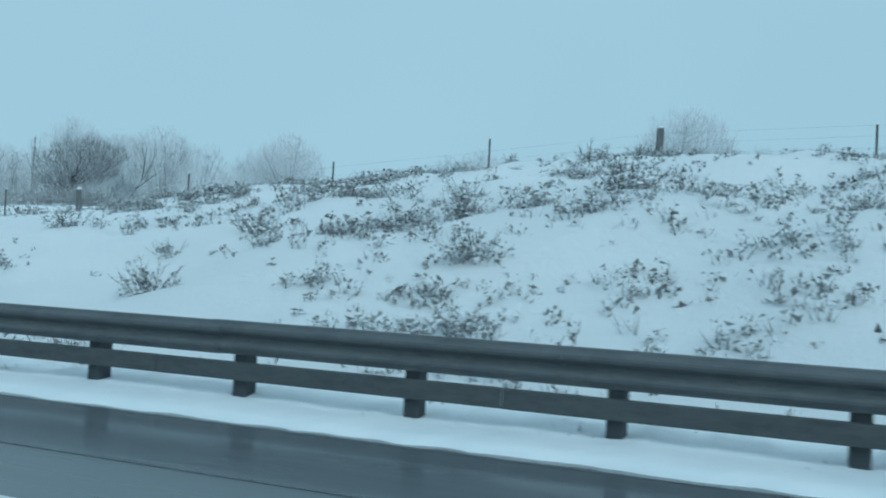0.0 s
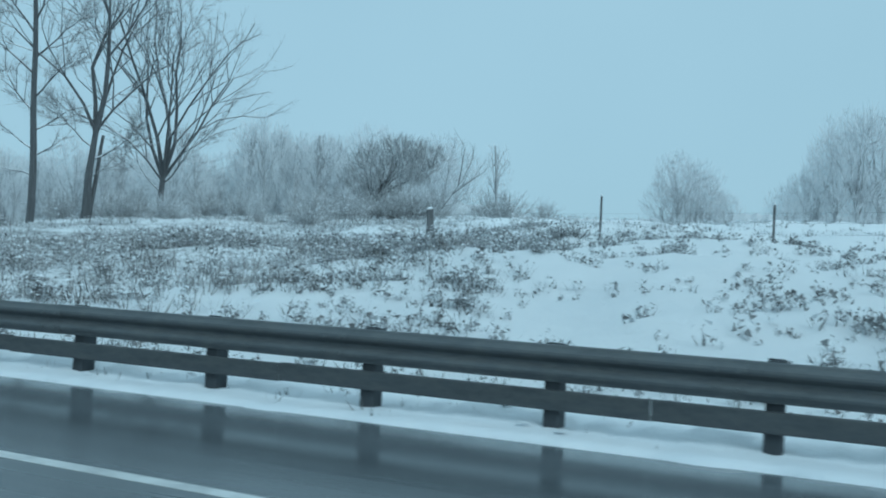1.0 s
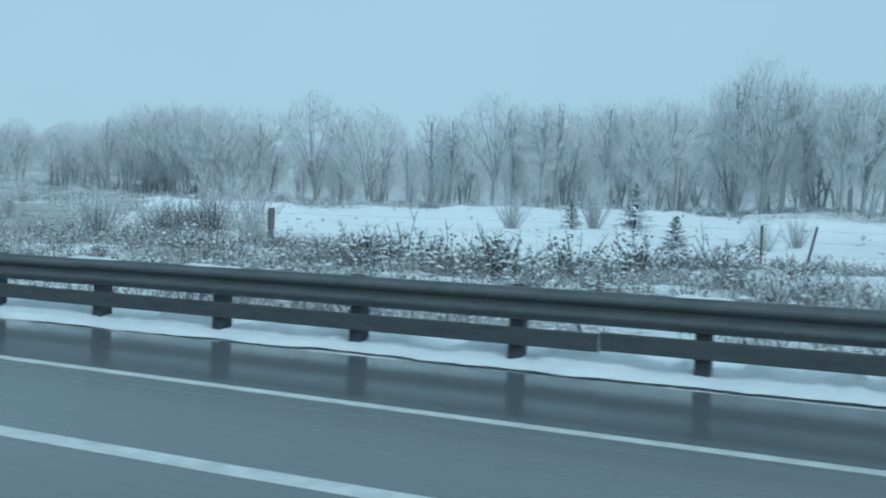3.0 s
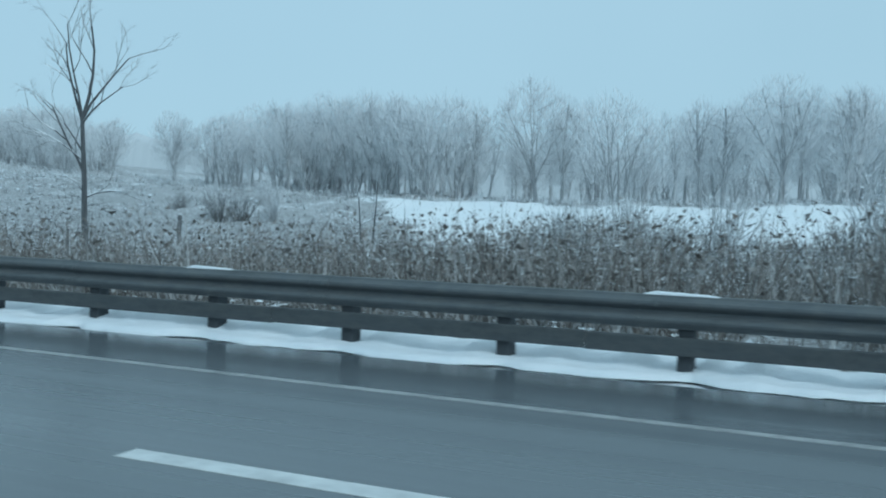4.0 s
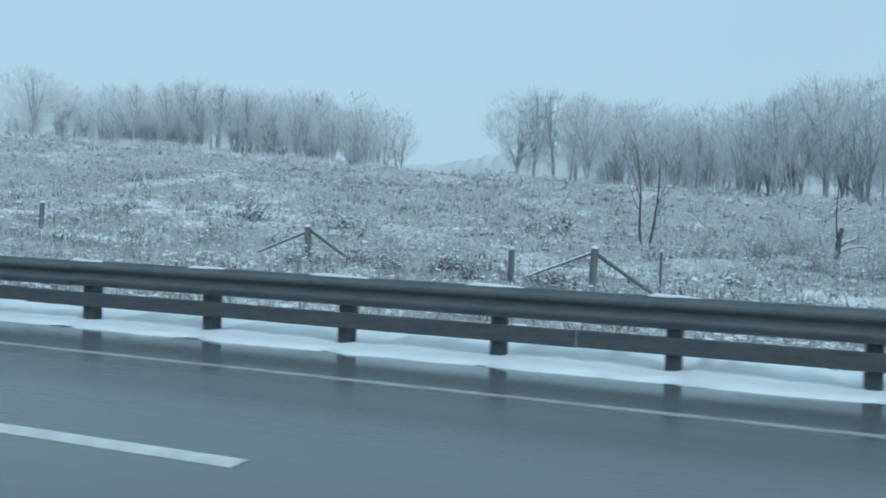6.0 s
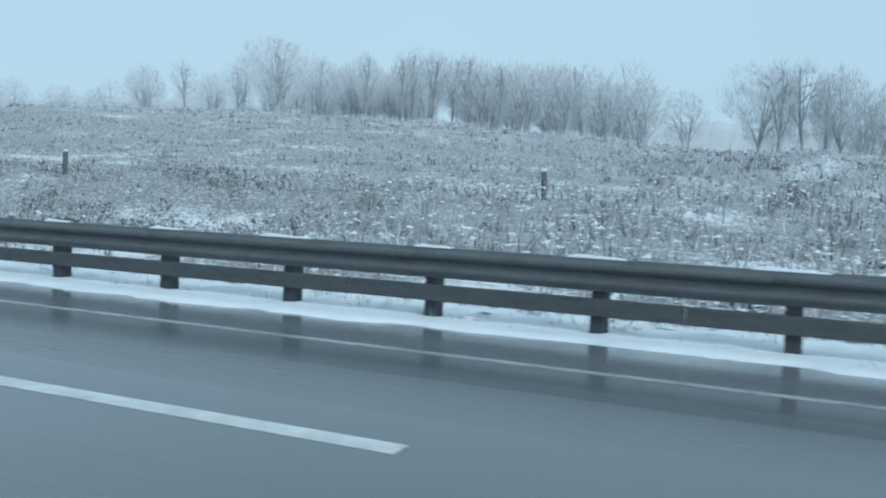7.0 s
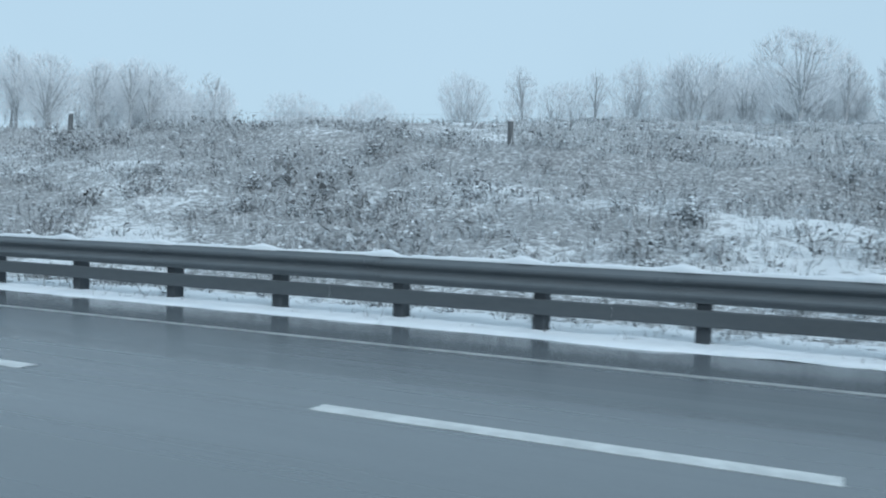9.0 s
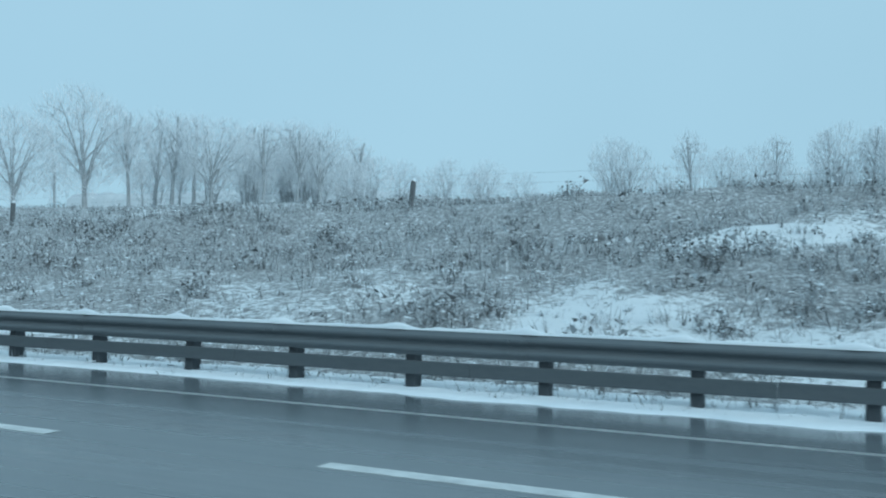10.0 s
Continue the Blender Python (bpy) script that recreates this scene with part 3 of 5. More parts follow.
def limb(segs, twigs, rnd, p, d, length, r, level, deepest, kids, spread, rise, wiggle, twig_long, fine=6, curl=None):
    """One limb as a chain of tapering pieces with its side branches; the finest end as twigs."""
    n = max(2, 5 - level)
    step = length / n
    for i in range(n):
        q = p + d * step
        r1 = r * (0.80 if level else 0.86)
        segs.append((p.copy(), q.copy(), r, r1, level))
        if level < deepest:
            for _ in range(kids if i or level else 1):
                if i == 0 and rnd.random() < 0.6:
                    continue
                side = d.orthogonal()
                side.rotate(Matrix.Rotation(rnd.uniform(0, 6.283), 3, d))
                e = (d * math.cos(spread) + side * math.sin(spread) * rnd.uniform(0.7, 1.2)).normalized()
                e = (e + Vector((0, 0, rise))).normalized()
                f = rnd.uniform(0.45, 0.75) * (1 - 0.35 * i / n)
                limb(segs, twigs, rnd, q, e, length * f, r1 * rnd.uniform(0.5, 0.7), level + 1, deepest, kids, spread, rise, wiggle, twig_long, fine)
        else:
            for _ in range(fine):
                side = bend(d, rnd, 0.55)
                twigs.append((q - d * step * rnd.random(), (side + Vector((0, 0, rise))).normalized(), twig_long * rnd.uniform(0.5, 1.2)))
        p, r = q, r1
        if curl:  # a limb that bows over or sweeps up
            d = Matrix.Rotation(radians(curl / n), 3, "Y") @ bend(d, rnd, 0.4 * wiggle)
            continue
        d = bend(d, rnd, wiggle)
        d = (d + Vector((0, 0, 0.06 if level else 0.12))).normalized()
    for _ in range(3):
        twigs.append((p, bend(d, rnd, 0.35), twig_long * rnd.uniform(0.6, 1.3)))


def tube_mesh(name, segs, mat, twigs=(), twig_mat=None, wide=0.02, seed=0):
    """Limbs as tapered prisms, twigs as slim blades."""
    v, f, idx = [], [], []
    for p, q, r0, r1, _ in segs:
        k = 7 if r0 > 0.1 else 5 if r0 > 0.04 else 3
        ax = (q - p).normalized()
        s = ax.orthogonal().normalized()
        t = ax.cross(s)
        b = len(v)
        for c, r in ((p, r0), (q + ax * r1 * 0.3, r1)):
            for j in range(k):
                a = 6.28318 * j / k
                v.append(c + s * (r * math.cos(a)) + t * (r * math.sin(a)))
        for j in range(k):
            f.append((b + j, b + (j + 1) % k, b + k + (j + 1) % k, b + k + j))
            idx.append(0)
    rnd = random.Random(seed)
    for p, d, long in twigs:
        s = d.orthogonal()
        s.rotate(Matrix.Rotation(rnd.uniform(0, 6.283), 3, d))
        b = len(v)
        t = s.cross(d) * wide * 0.5
        if not long:  # a curled dead leaf
            t, long = t * 5, wide * 6
        v += [p - t, p + t, p + bend(d, rnd, 0.12) * long]
        f.append((b, b + 1, b + 2))
        idx.append(1)
    return mesh_of(name, v, f, [mat, twig_mat or mat], index=idx)


HABITS = {  # crown centre and radii by height, stems, fork low and high, limbs, lean of stems
    "vase": (0.60, 0.35, 0.41, 1, 0.20, 0.36, 13, 0.0),
    "slender": (0.61, 0.23, 0.40, 1, 0.26, 0.86, 14, 0.03),
    "clump": (0.55, 0.38, 0.46, 4, 0.10, 0.50, 15, 0.16),
    "sapling": (0.60, 0.21, 0.42, 1, 0.22, 0.85, 12, 0.04),
    "windswept": (0.62, 0.50, 0.34, 1, 0.20, 0.40, 24, 0.03)}


def shape_tree(kind, seed, h, many=1500, branches=70):
    """Limbs and twigs of a tree of a given habit, h metres tall, that fill an uneven domed crown."""
    cz, rx, rz, stems, low, high, limbs, lean = HABITS[kind]
    rnd = random.Random(seed)
    bumps = [(bend(Vector((0, 0, 0.2)), rnd, 1.0), rnd.uniform(-0.22, 0.16)) for _ in range(11)]
    segs, twigs, nodes = [], [], []

    def spot(inner, outer):
        d = bend(Vector((0, 0, 0.12)), rnd, 1.0)
        f = 1 + sum(g * max(0, d.dot(e) - 0.55) / 0.45 for e, g in bumps)
        f *= inner + (outer - inner) * rnd.random() ** 0.6
        wide = 1 - 0.30 * max(0, -d.z)
        return Vector((d.x * rx * f * wide, d.y * rx * f * wide, cz + d.z * rz * f)) * h

    def reach(p, q, r, n, level, rise):
        """A limb curving from p up and out to q."""
        c = Vector((p.x + (q.x - p.x) * (1 - rise), p.y + (q.y - p.y) * (1 - rise), p.z + (q.z - p.z) * rise))
        last = p
        for i in range(1, n + 1):
            u = i / n
            s = p.lerp(c, u).lerp(c.lerp(q, u), u) + Vector((rnd.gauss(0, 0.004), rnd.gauss(0, 0.004), 0)) * h
            segs.append((last, s, r * (1 - 0.75 * (i - 1) / n), r * (1 - 0.75 * u), level))
            nodes.append((s, r * (1 - 0.75 * u)))
            last = s

    trunk = []
    for k in range(stems):
        a = 6.283 * k / stems + rnd.uniform(-0.5, 0.5)
        d = Vector((math.cos(a) * lean, math.sin(a) * lean, 1)).normalized()
        p, r = Vector((math.cos(a), math.sin(a), 0)) * (0.03 * h if stems > 1 else 0) + Vector((0, 0, -0.3)), h * (0.017 if stems == 1 else 0.011)
        top = h * (high + 0.04)
        for i in range(7):
            q = p + d * (top / 7)
            segs.append((p, q, r, r * 0.9, 0))
            trunk.append((p, q, r))
            p, r, d = q, r * 0.9, bend(d, rnd, 0.035)
    fork = [t for t in trunk if t[1].z > low * h] or trunk[-1:]
    for k in range(limbs):
        p0, p1, r = fork[k % len(fork)]
        p, q = p0.lerp(p1, rnd.random()), spot(0.45, 0.85)
        for _ in range(6):
            if q.z > p.z + 0.2 * h:
                break
            q = spot(0.45, 0.85)
        reach(p, q, min(r * 0.6, h * 0.0075), 6, 1, 0.56)
    for step, n, r, out in ((2, branches, 0.0021, (0.45, 0.94)),):
        place_of = np.array([tuple(s) for s, _ in nodes])
        for _ in range(n):
            q = spot(*out)
            gap = np.linalg.norm(place_of - np.array(q), axis=1) + 2.0 * np.maximum(0, place_of[:, 2] - q.z + 0.04 * h)
            reach(nodes[int(gap.argmin())][0], q, r * h, 3, step, 0.55)
    place_of = np.array([tuple(s) for s, _ in nodes])
    for _ in range(many):
        q = spot(0.35, 1.04)
        gap = np.linalg.norm(place_of - np.array(q), axis=1) + 1.5 * np.maximum(0, place_of[:, 2] - q.z + 0.02 * h)
        p = nodes[int(gap.argmin())][0]
        d = bend(((q - p).normalized() + Vector((q.x, q.y, 0)) * (0.5 / (rx * h)) + Vector((0, 0, 1.3))).normalized(), rnd, 0.12)
        long = min((q - p).length, 0.13 * h) * rnd.uniform(0.8, 1.1) + 0.02 * h
        twigs.append((q - d * long, d, long))
    return segs, twigs


def tree(kind, seed, h, bark, twig, name, label, wide, many=1500, branches=70):
    segs, twigs = shape_tree(kind, seed, h, many, branches)
    ob = tagged(empty(name), label, "tree")
    part("trunk", tube_mesh("trunk", [s for s in segs if s[4] == 0], bark), ob)
    part("crown", tube_mesh("crown", [s for s in segs if s[4] > 0], bark, twigs, twig, wide, seed), ob)
    return ob


def stand(proto, spots, group, seed, base_h):
    """Copies of the prototypes at (x, y, height), turned and sized one by one."""
    rnd = random.Random(seed)
    used = set()
    for x, y, h in spots:
        h *= 1.1 if x < -165 and h > 5 else 1.0
        i = rnd.randrange(len(proto))
        s = h / base_h[i]
        m = pose(x, y, height(x, y) - 0.15, rnd.uniform(-2, 2), rnd.uniform(-2, 2), rnd.uniform(0, 360))
        if i in used:
            ob = copy_thing(proto[i], m)
        else:
            ob = proto[i]
            ob.matrix_basis = m
            used.add(i)
        wide = (1.25 if x < -395 else 1.08) if h > 5 else 1.0
        ob.scale = (s * wide * rnd.uniform(0.9, 1.15), s * wide * rnd.uniform(0.9, 1.15), s)
        ob["group"] = group
        if x < -300 and h > 5:  # paler materials on the open hill: haze put into the colour
            ob["label"] = "bare tree on the open hill, whitened as painted haze"
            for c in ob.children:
                for slot, mat in zip(c.material_slots, (M_HAZEBARK, M_FARHAZETWIG)):
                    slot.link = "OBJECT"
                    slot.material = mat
    for i, ob in enumerate(proto):
        if i not in used:
            for c in (*ob.children_recursive, ob):
                bpy.data.objects.remove(c)


VASE = [tree("vase", 11 + i, 14, M_WOODBARK, M_HAZETWIG, "deciduous_tree", "tall bare spreading tree pale with rime and painted haze", 0.026, 4400, 110) for i in range(5)]
SLENDER = [tree("slender", 31 + i, 14, M_WOODBARK, M_HAZETWIG, "deciduous_tree", "tall slender bare tree pale with rime and painted haze", 0.026, 2500, 84) for i in range(5)]
CLUMP = [tree("clump", 51 + i, 11, M_WOODBARK, M_HAZETWIG, "deciduous_tree", "many-stemmed bare tree pale with rime and haze", 0.026, 2700, 84) for i in range(5)]
SAPLING = [tree("sapling", 71 + i, 7, M_WOODBARK, M_HAZETWIG, "young_tree", "thin bare young tree with snow on twigs", 0.018, 500, 40) for i in range(2)]
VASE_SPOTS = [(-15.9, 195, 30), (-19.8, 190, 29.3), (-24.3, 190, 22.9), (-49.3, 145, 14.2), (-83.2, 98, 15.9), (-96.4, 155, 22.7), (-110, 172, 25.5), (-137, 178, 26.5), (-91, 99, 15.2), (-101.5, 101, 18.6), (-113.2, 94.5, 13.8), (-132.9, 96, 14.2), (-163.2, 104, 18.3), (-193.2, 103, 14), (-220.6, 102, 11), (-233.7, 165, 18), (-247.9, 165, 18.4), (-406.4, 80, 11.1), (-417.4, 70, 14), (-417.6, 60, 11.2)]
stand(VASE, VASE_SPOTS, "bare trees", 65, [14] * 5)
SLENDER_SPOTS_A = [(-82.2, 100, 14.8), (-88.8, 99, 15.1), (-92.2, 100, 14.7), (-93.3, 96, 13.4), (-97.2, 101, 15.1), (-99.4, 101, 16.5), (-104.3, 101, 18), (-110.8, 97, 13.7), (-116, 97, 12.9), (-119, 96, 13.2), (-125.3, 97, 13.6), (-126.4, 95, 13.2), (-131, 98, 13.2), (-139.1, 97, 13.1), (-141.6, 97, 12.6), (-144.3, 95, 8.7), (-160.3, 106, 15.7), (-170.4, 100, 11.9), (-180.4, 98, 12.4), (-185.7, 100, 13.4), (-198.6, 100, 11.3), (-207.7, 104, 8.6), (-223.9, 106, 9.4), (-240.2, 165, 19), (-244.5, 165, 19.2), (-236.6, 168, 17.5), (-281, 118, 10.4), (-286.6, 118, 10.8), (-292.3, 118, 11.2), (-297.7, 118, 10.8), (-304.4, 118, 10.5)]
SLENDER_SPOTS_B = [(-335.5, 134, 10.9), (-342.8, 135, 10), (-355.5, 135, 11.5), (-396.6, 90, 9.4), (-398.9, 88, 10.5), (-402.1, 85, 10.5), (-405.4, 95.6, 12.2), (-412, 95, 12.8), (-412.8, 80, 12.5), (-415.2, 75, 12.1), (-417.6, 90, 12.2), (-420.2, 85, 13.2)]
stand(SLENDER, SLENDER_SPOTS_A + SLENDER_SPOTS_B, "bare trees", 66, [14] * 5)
CLUMP_SPOTS_A = [(-28.4, 190, 16.6), (-32.4, 185, 9.9), (-41.4, 150, 8.4), (-47.3, 148, 13.6), (-51.4, 150, 10.5), (-45.2, 149, 11.5), (-43.6, 152, 9.5), (-69.7, 110, 4.8), (-95.5, 106, 15.3), (-103.5, 165, 22), (-117, 176, 24.5), (-122.5, 180, 23), (-143, 178, 25), (-150, 180, 23.5), (-158, 180, 23), (-105.2, 108, 16.6), (-111.5, 103, 13.7), (-118.1, 100, 13.3), (-125.8, 103, 13.3), (-140.3, 105, 12.3), (-151.7, 100, 15.1), (-157.1, 112, 15.5), (-172.5, 99, 12.8), (-174.6, 108, 13.5), (-175.1, 96, 12.2), (-177.5, 97, 11.9), (-182.9, 100, 13.4), (-189.3, 102, 14.4)]
CLUMP_SPOTS_B = [(-189.9, 112, 14.8), (-196.3, 102, 12.5), (-196.6, 110, 13.8), (-201.3, 112, 12), (-202, 102, 10.5), (-210.6, 104, 10), (-214.4, 106, 11.2), (-218.4, 108, 11.6), (-218.8, 114, 9.9), (-253.5, 118, 8.5), (-259.9, 118, 10.7), (-265.3, 118, 10.2), (-271.4, 139, 10.6), (-272.3, 120, 10.4), (-278.1, 120, 11.4), (-278.8, 139, 13.2), (-284.1, 120, 10.5), (-287.1, 139, 12.7), (-294.9, 139, 11.5), (-303.4, 135, 7.1), (-305.4, 130, 9.5), (-311.8, 125, 10.9), (-317.4, 125, 10.1), (-321.7, 125, 8), (-328.8, 132, 9.2), (-334.1, 125, 10.2), (-344.4, 130, 8.9), (-350.6, 138, 8.9)]
CLUMP_SPOTS_C = [(-365.8, 135, 11.6), (-368.9, 138, 11.5), (-385.7, 140, 7.1), (-391.5, 120, 7.5), (-393.1, 140, 8.2), (-393.4, 92, 6.9), (-397, 105, 7.5), (-400.6, 96, 11.8), (-401.5, 160, 11.2), (-405.4, 110, 8.1), (-407.6, 150, 8.8), (-410, 140, 9.1)]
stand(CLUMP, CLUMP_SPOTS_A + CLUMP_SPOTS_B + CLUMP_SPOTS_C, "bare trees", 67, [11] * 5)
SAPLING_SPOTS = [(-51.9, 62, 7.4), (-68.7, 62, 9.6), (-74.8, 62, 9.2)]
stand(SAPLING, SAPLING_SPOTS, "bare trees", 68, [7] * 2)
BIGVASE = [tree("vase", 209, 12, M_WOODBARK, M_HAZETWIG, "deciduous_tree", "broad fan-shaped bare tree standing before the woods", 0.03, 3400, 130)]
stand(BIGVASE, [(-308.7, 100, 12.7)], "bare trees", 3, [12])
BIGVASE[0].scale = (1.5, 1.5, BIGVASE[0].scale[2])

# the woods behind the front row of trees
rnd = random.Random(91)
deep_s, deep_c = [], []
VIEW_GAPS = (((-111, -137), (-104.5, -126)), ((-236, -309), (-221, -268)), ((-169.5, -173.5), (-166, -167)))  # gaps fitted to the camera's view: left and right edge, at 100 and 190 m
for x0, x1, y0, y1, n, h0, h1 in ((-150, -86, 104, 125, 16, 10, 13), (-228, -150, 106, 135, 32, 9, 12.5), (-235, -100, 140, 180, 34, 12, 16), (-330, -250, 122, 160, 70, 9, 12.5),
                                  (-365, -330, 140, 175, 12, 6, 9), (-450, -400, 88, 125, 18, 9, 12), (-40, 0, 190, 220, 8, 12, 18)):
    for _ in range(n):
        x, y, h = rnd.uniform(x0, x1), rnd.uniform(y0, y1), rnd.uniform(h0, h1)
        if not any(np.interp(y, [100, 190], left) < x < np.interp(y, [100, 190], right) for left, right in VIEW_GAPS):
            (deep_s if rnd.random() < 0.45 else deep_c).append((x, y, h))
# deep trees take paler bark than the front row, as painted haze
SLENDER_B = [tree("slender", 131 + i, 14, M_HAZEBARK, M_HAZETWIG, "deciduous_tree", "slender bare tree deep in hazy woods", 0.045, 1000, 40) for i in range(3)]
CLUMP_B = [tree("clump", 151 + i, 11, M_HAZEBARK, M_HAZETWIG, "deciduous_tree", "bushy bare tree deep in hazy woods", 0.045, 1100, 40) for i in range(3)]
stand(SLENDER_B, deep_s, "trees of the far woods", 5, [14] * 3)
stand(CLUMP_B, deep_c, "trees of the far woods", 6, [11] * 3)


def place(ob, x, y, turn=0.0, sink=0.1, scale=1.0):
    ob.matrix_basis = pose(x, y, height(x, y) - sink, 0, 0, turn)
    ob.scale = (scale,) * 3
    return ob


def windswept_tree(seed, h):
    """A low tree whose flat crown the wind has drawn to one side of the trunk."""
    def blown(p):
        u = min(1.0, max(0.0, p.z / h - 0.25) / 0.45)
        return Vector((p.x + 0.26 * h * u * u * (3 - 2 * u), p.y, p.z + 0.10 * p.x * u))
    segs, twigs = shape_tree("windswept", seed, h, 5200, 150)
    segs = [(blown(p), blown(q), r0, r1, lv) for p, q, r0, r1, lv in segs]
    twigs = [(blown(p), d, long) for p, d, long in twigs]
    ob = tagged(empty("gnarled_tree"), "low windswept bare tree with snow along its dark boughs", "tree")
    part("trunk", tube_mesh("trunk", [q for q in segs if q[4] == 0], M_BARK), ob)
    part("crown", tube_mesh("crown", [q for q in segs if q[4] > 0], M_BARK, twigs, M_DARKRIME, 0.03, seed), ob)
    lie = [(a + Vector((0, 0, 0.9 * r0)), b + Vector((0, 0, 0.9 * r1)), r0 * 0.8 + 0.01, r1 * 0.8 + 0.01, 0) for a, b, r0, r1, lv in segs if lv and r0 > 0.012 and abs((b - a).normalized().z) < 0.5]
    tagged(part("snow", tube_mesh("snow", lie, M_SNOW), ob), kind="stuff")
    return ob


place(windswept_tree(211, 8.4), -61.8, 59.2, 21, 0.3)


def guided_tree(name, label, base, stems, limbs, seed, turn, bark, twig, kids=1, fine=4, wide=0.01, twig_long=0.5):
    """A tree from stems (foot to the side, lean in degrees, tilt away, length, radius) and limbs (stem, height, lean, tilt, length, radius, order), each with the degrees by which it curves, if it does."""
    rnd = random.Random(seed)
    segs, twigs, lines = [], [], []
    for sx, lean, tilt, long, r, *curl in stems:
        d = Vector((math.sin(radians(lean)), math.sin(radians(tilt)), math.cos(radians(lean)))).normalized()
        turn_by = Matrix.Rotation(radians(curl[0] / 8) if curl else 0.0, 3, "Y")
        p, line, thin = Vector((sx, 0, -0.8)), [], 0.92 if r > 0.17 or long < 5 else 0.84
        for i in range(8):
            q = p + d * long / 8
            segs.append((p, q, r, r * thin, 0))
            line.append((p, q, r))
            p, r, d = q, r * thin, turn_by @ bend(d, rnd, 0.034)
        lines.append(line)
    for k, z, lean, tilt, long, r, order, *curl in limbs:
        d = Vector((math.sin(radians(lean)), math.sin(radians(tilt)), math.cos(radians(lean)))).normalized()
        near = min(lines[k], key=lambda s: abs((s[0].z + s[1].z) / 2 - z))
        u = min(1, max(0, (z - near[0].z) / (near[1].z - near[0].z)))
        limb(segs, twigs, rnd, near[0].lerp(near[1], u), d, long, r, order, 3, kids, 0.5, 0.12, 0.15, twig_long, fine, curl[0] if curl else 0.0)
    ob = tagged(empty(name), label, "tree")
    part("trunk", tube_mesh("trunk", [s for s in segs if s[4] <= 1], bark), ob)
    part("crown", tube_mesh("crown", [s for s in segs if s[4] > 1], bark, twigs, twig, wide, seed), ob)
    lie = [(a + Vector((0, 0, 0.8 * r0)), b + Vector((0, 0, 0.8 * r1)), r0 * 0.85 + 0.004, r1 * 0.85 + 0.004, 0) for a, b, r0, r1, lv in segs if lv and r0 > 0.01 and abs((b - a).normalized().z) < 0.55]
    tagged(part("snow", tube_mesh("snow", lie, M_SNOW), ob), kind="stuff")
    return place(ob, base[0], base[1], turn)


# three large trees on the rise behind the fence
guided_tree("deciduous_tree", "tall straight bare tree with dark trunk and snowy side boughs", (-71.9, 33.0), [(0, 2, 0, 15.5, 0.26)],
            [(0, 3.2, -70, 10, 2.4, 0.05, 2), (0, 4.4, 62, -8, 2.0, 0.05, 2), (0, 4.8, -58, -12, 2.2, 0.05, 2), (0, 6.0, 60, 12, 2.4, 0.05, 2), (0, 7.2, -50, 6, 3.4, 0.07, 1), (0, 8.0, 46, -6, 3.0, 0.06, 1), (0, 9.5, -48, -14, 4.0, 0.08, 1),
             (0, 10.5, 42, 10, 3.6, 0.07, 1), (0, 12.0, -40, 8, 4.4, 0.08, 1), (0, 12.8, 30, -10, 4.0, 0.07, 1), (0, 14.2, -14, 5, 4.2, 0.08, 1), (0, 14.4, 14, -6, 4.2, 0.08, 1)], 61, 20, M_BARK, M_TWIG, 2, 8, 0.013, 0.8)
guided_tree("deciduous_tree", "large bare tree whose dark trunk forks high into two leaders", (-71.2, 36.8), [(0, 1, 0, 6.8, 0.34), (0.15, 1.5, 5, 6.6, 0.2)],
            [(0, 5.6, -5, 4, 9.0, 0.17, 1), (0, 5.8, 13, -5, 10.0, 0.2, 1), (0, 5.9, 5, 16, 8.0, 0.12, 1), (0, 4.0, 66, 8, 3.0, 0.06, 1), (0, 4.8, -56, -8, 3.2, 0.06, 1), (0, 5.8, -22, -14, 8.0, 0.12, 1), (0, 5.9, 30, 12, 7.0, 0.1, 1), (0, 2.8, 60, -10, 1.8, 0.04, 2)], 62, 20, M_BARK, M_TWIG, 2, 9, 0.014, 0.9)
guided_tree("deciduous_tree", "large bare tree with wide fan of ascending dark limbs", (-70.3, 42.8), [(0, 0, 0, 3.9, 0.34)],
            [(0, 2.8, -24, 4, 9.5, 0.15, 1), (0, 3.0, -10, -8, 11.0, 0.16, 1), (0, 3.0, 4, 8, 11.5, 0.17, 1), (0, 3.0, 18, -5, 10.0, 0.16, 1), (0, 2.8, 31, 6, 8.6, 0.13, 1), (0, 2.6, -38, -6, 7.5, 0.09, 1), (0, 2.4, 52, -12, 3.6, 0.06, 1), (0, 1.8, -52, 10, 4.0, 0.06, 1), (0, 2.9, 10, -22, 9.0, 0.11, 1)], 63, 20, M_BARK, M_TWIG, 2, 9, 0.014, 0.9)

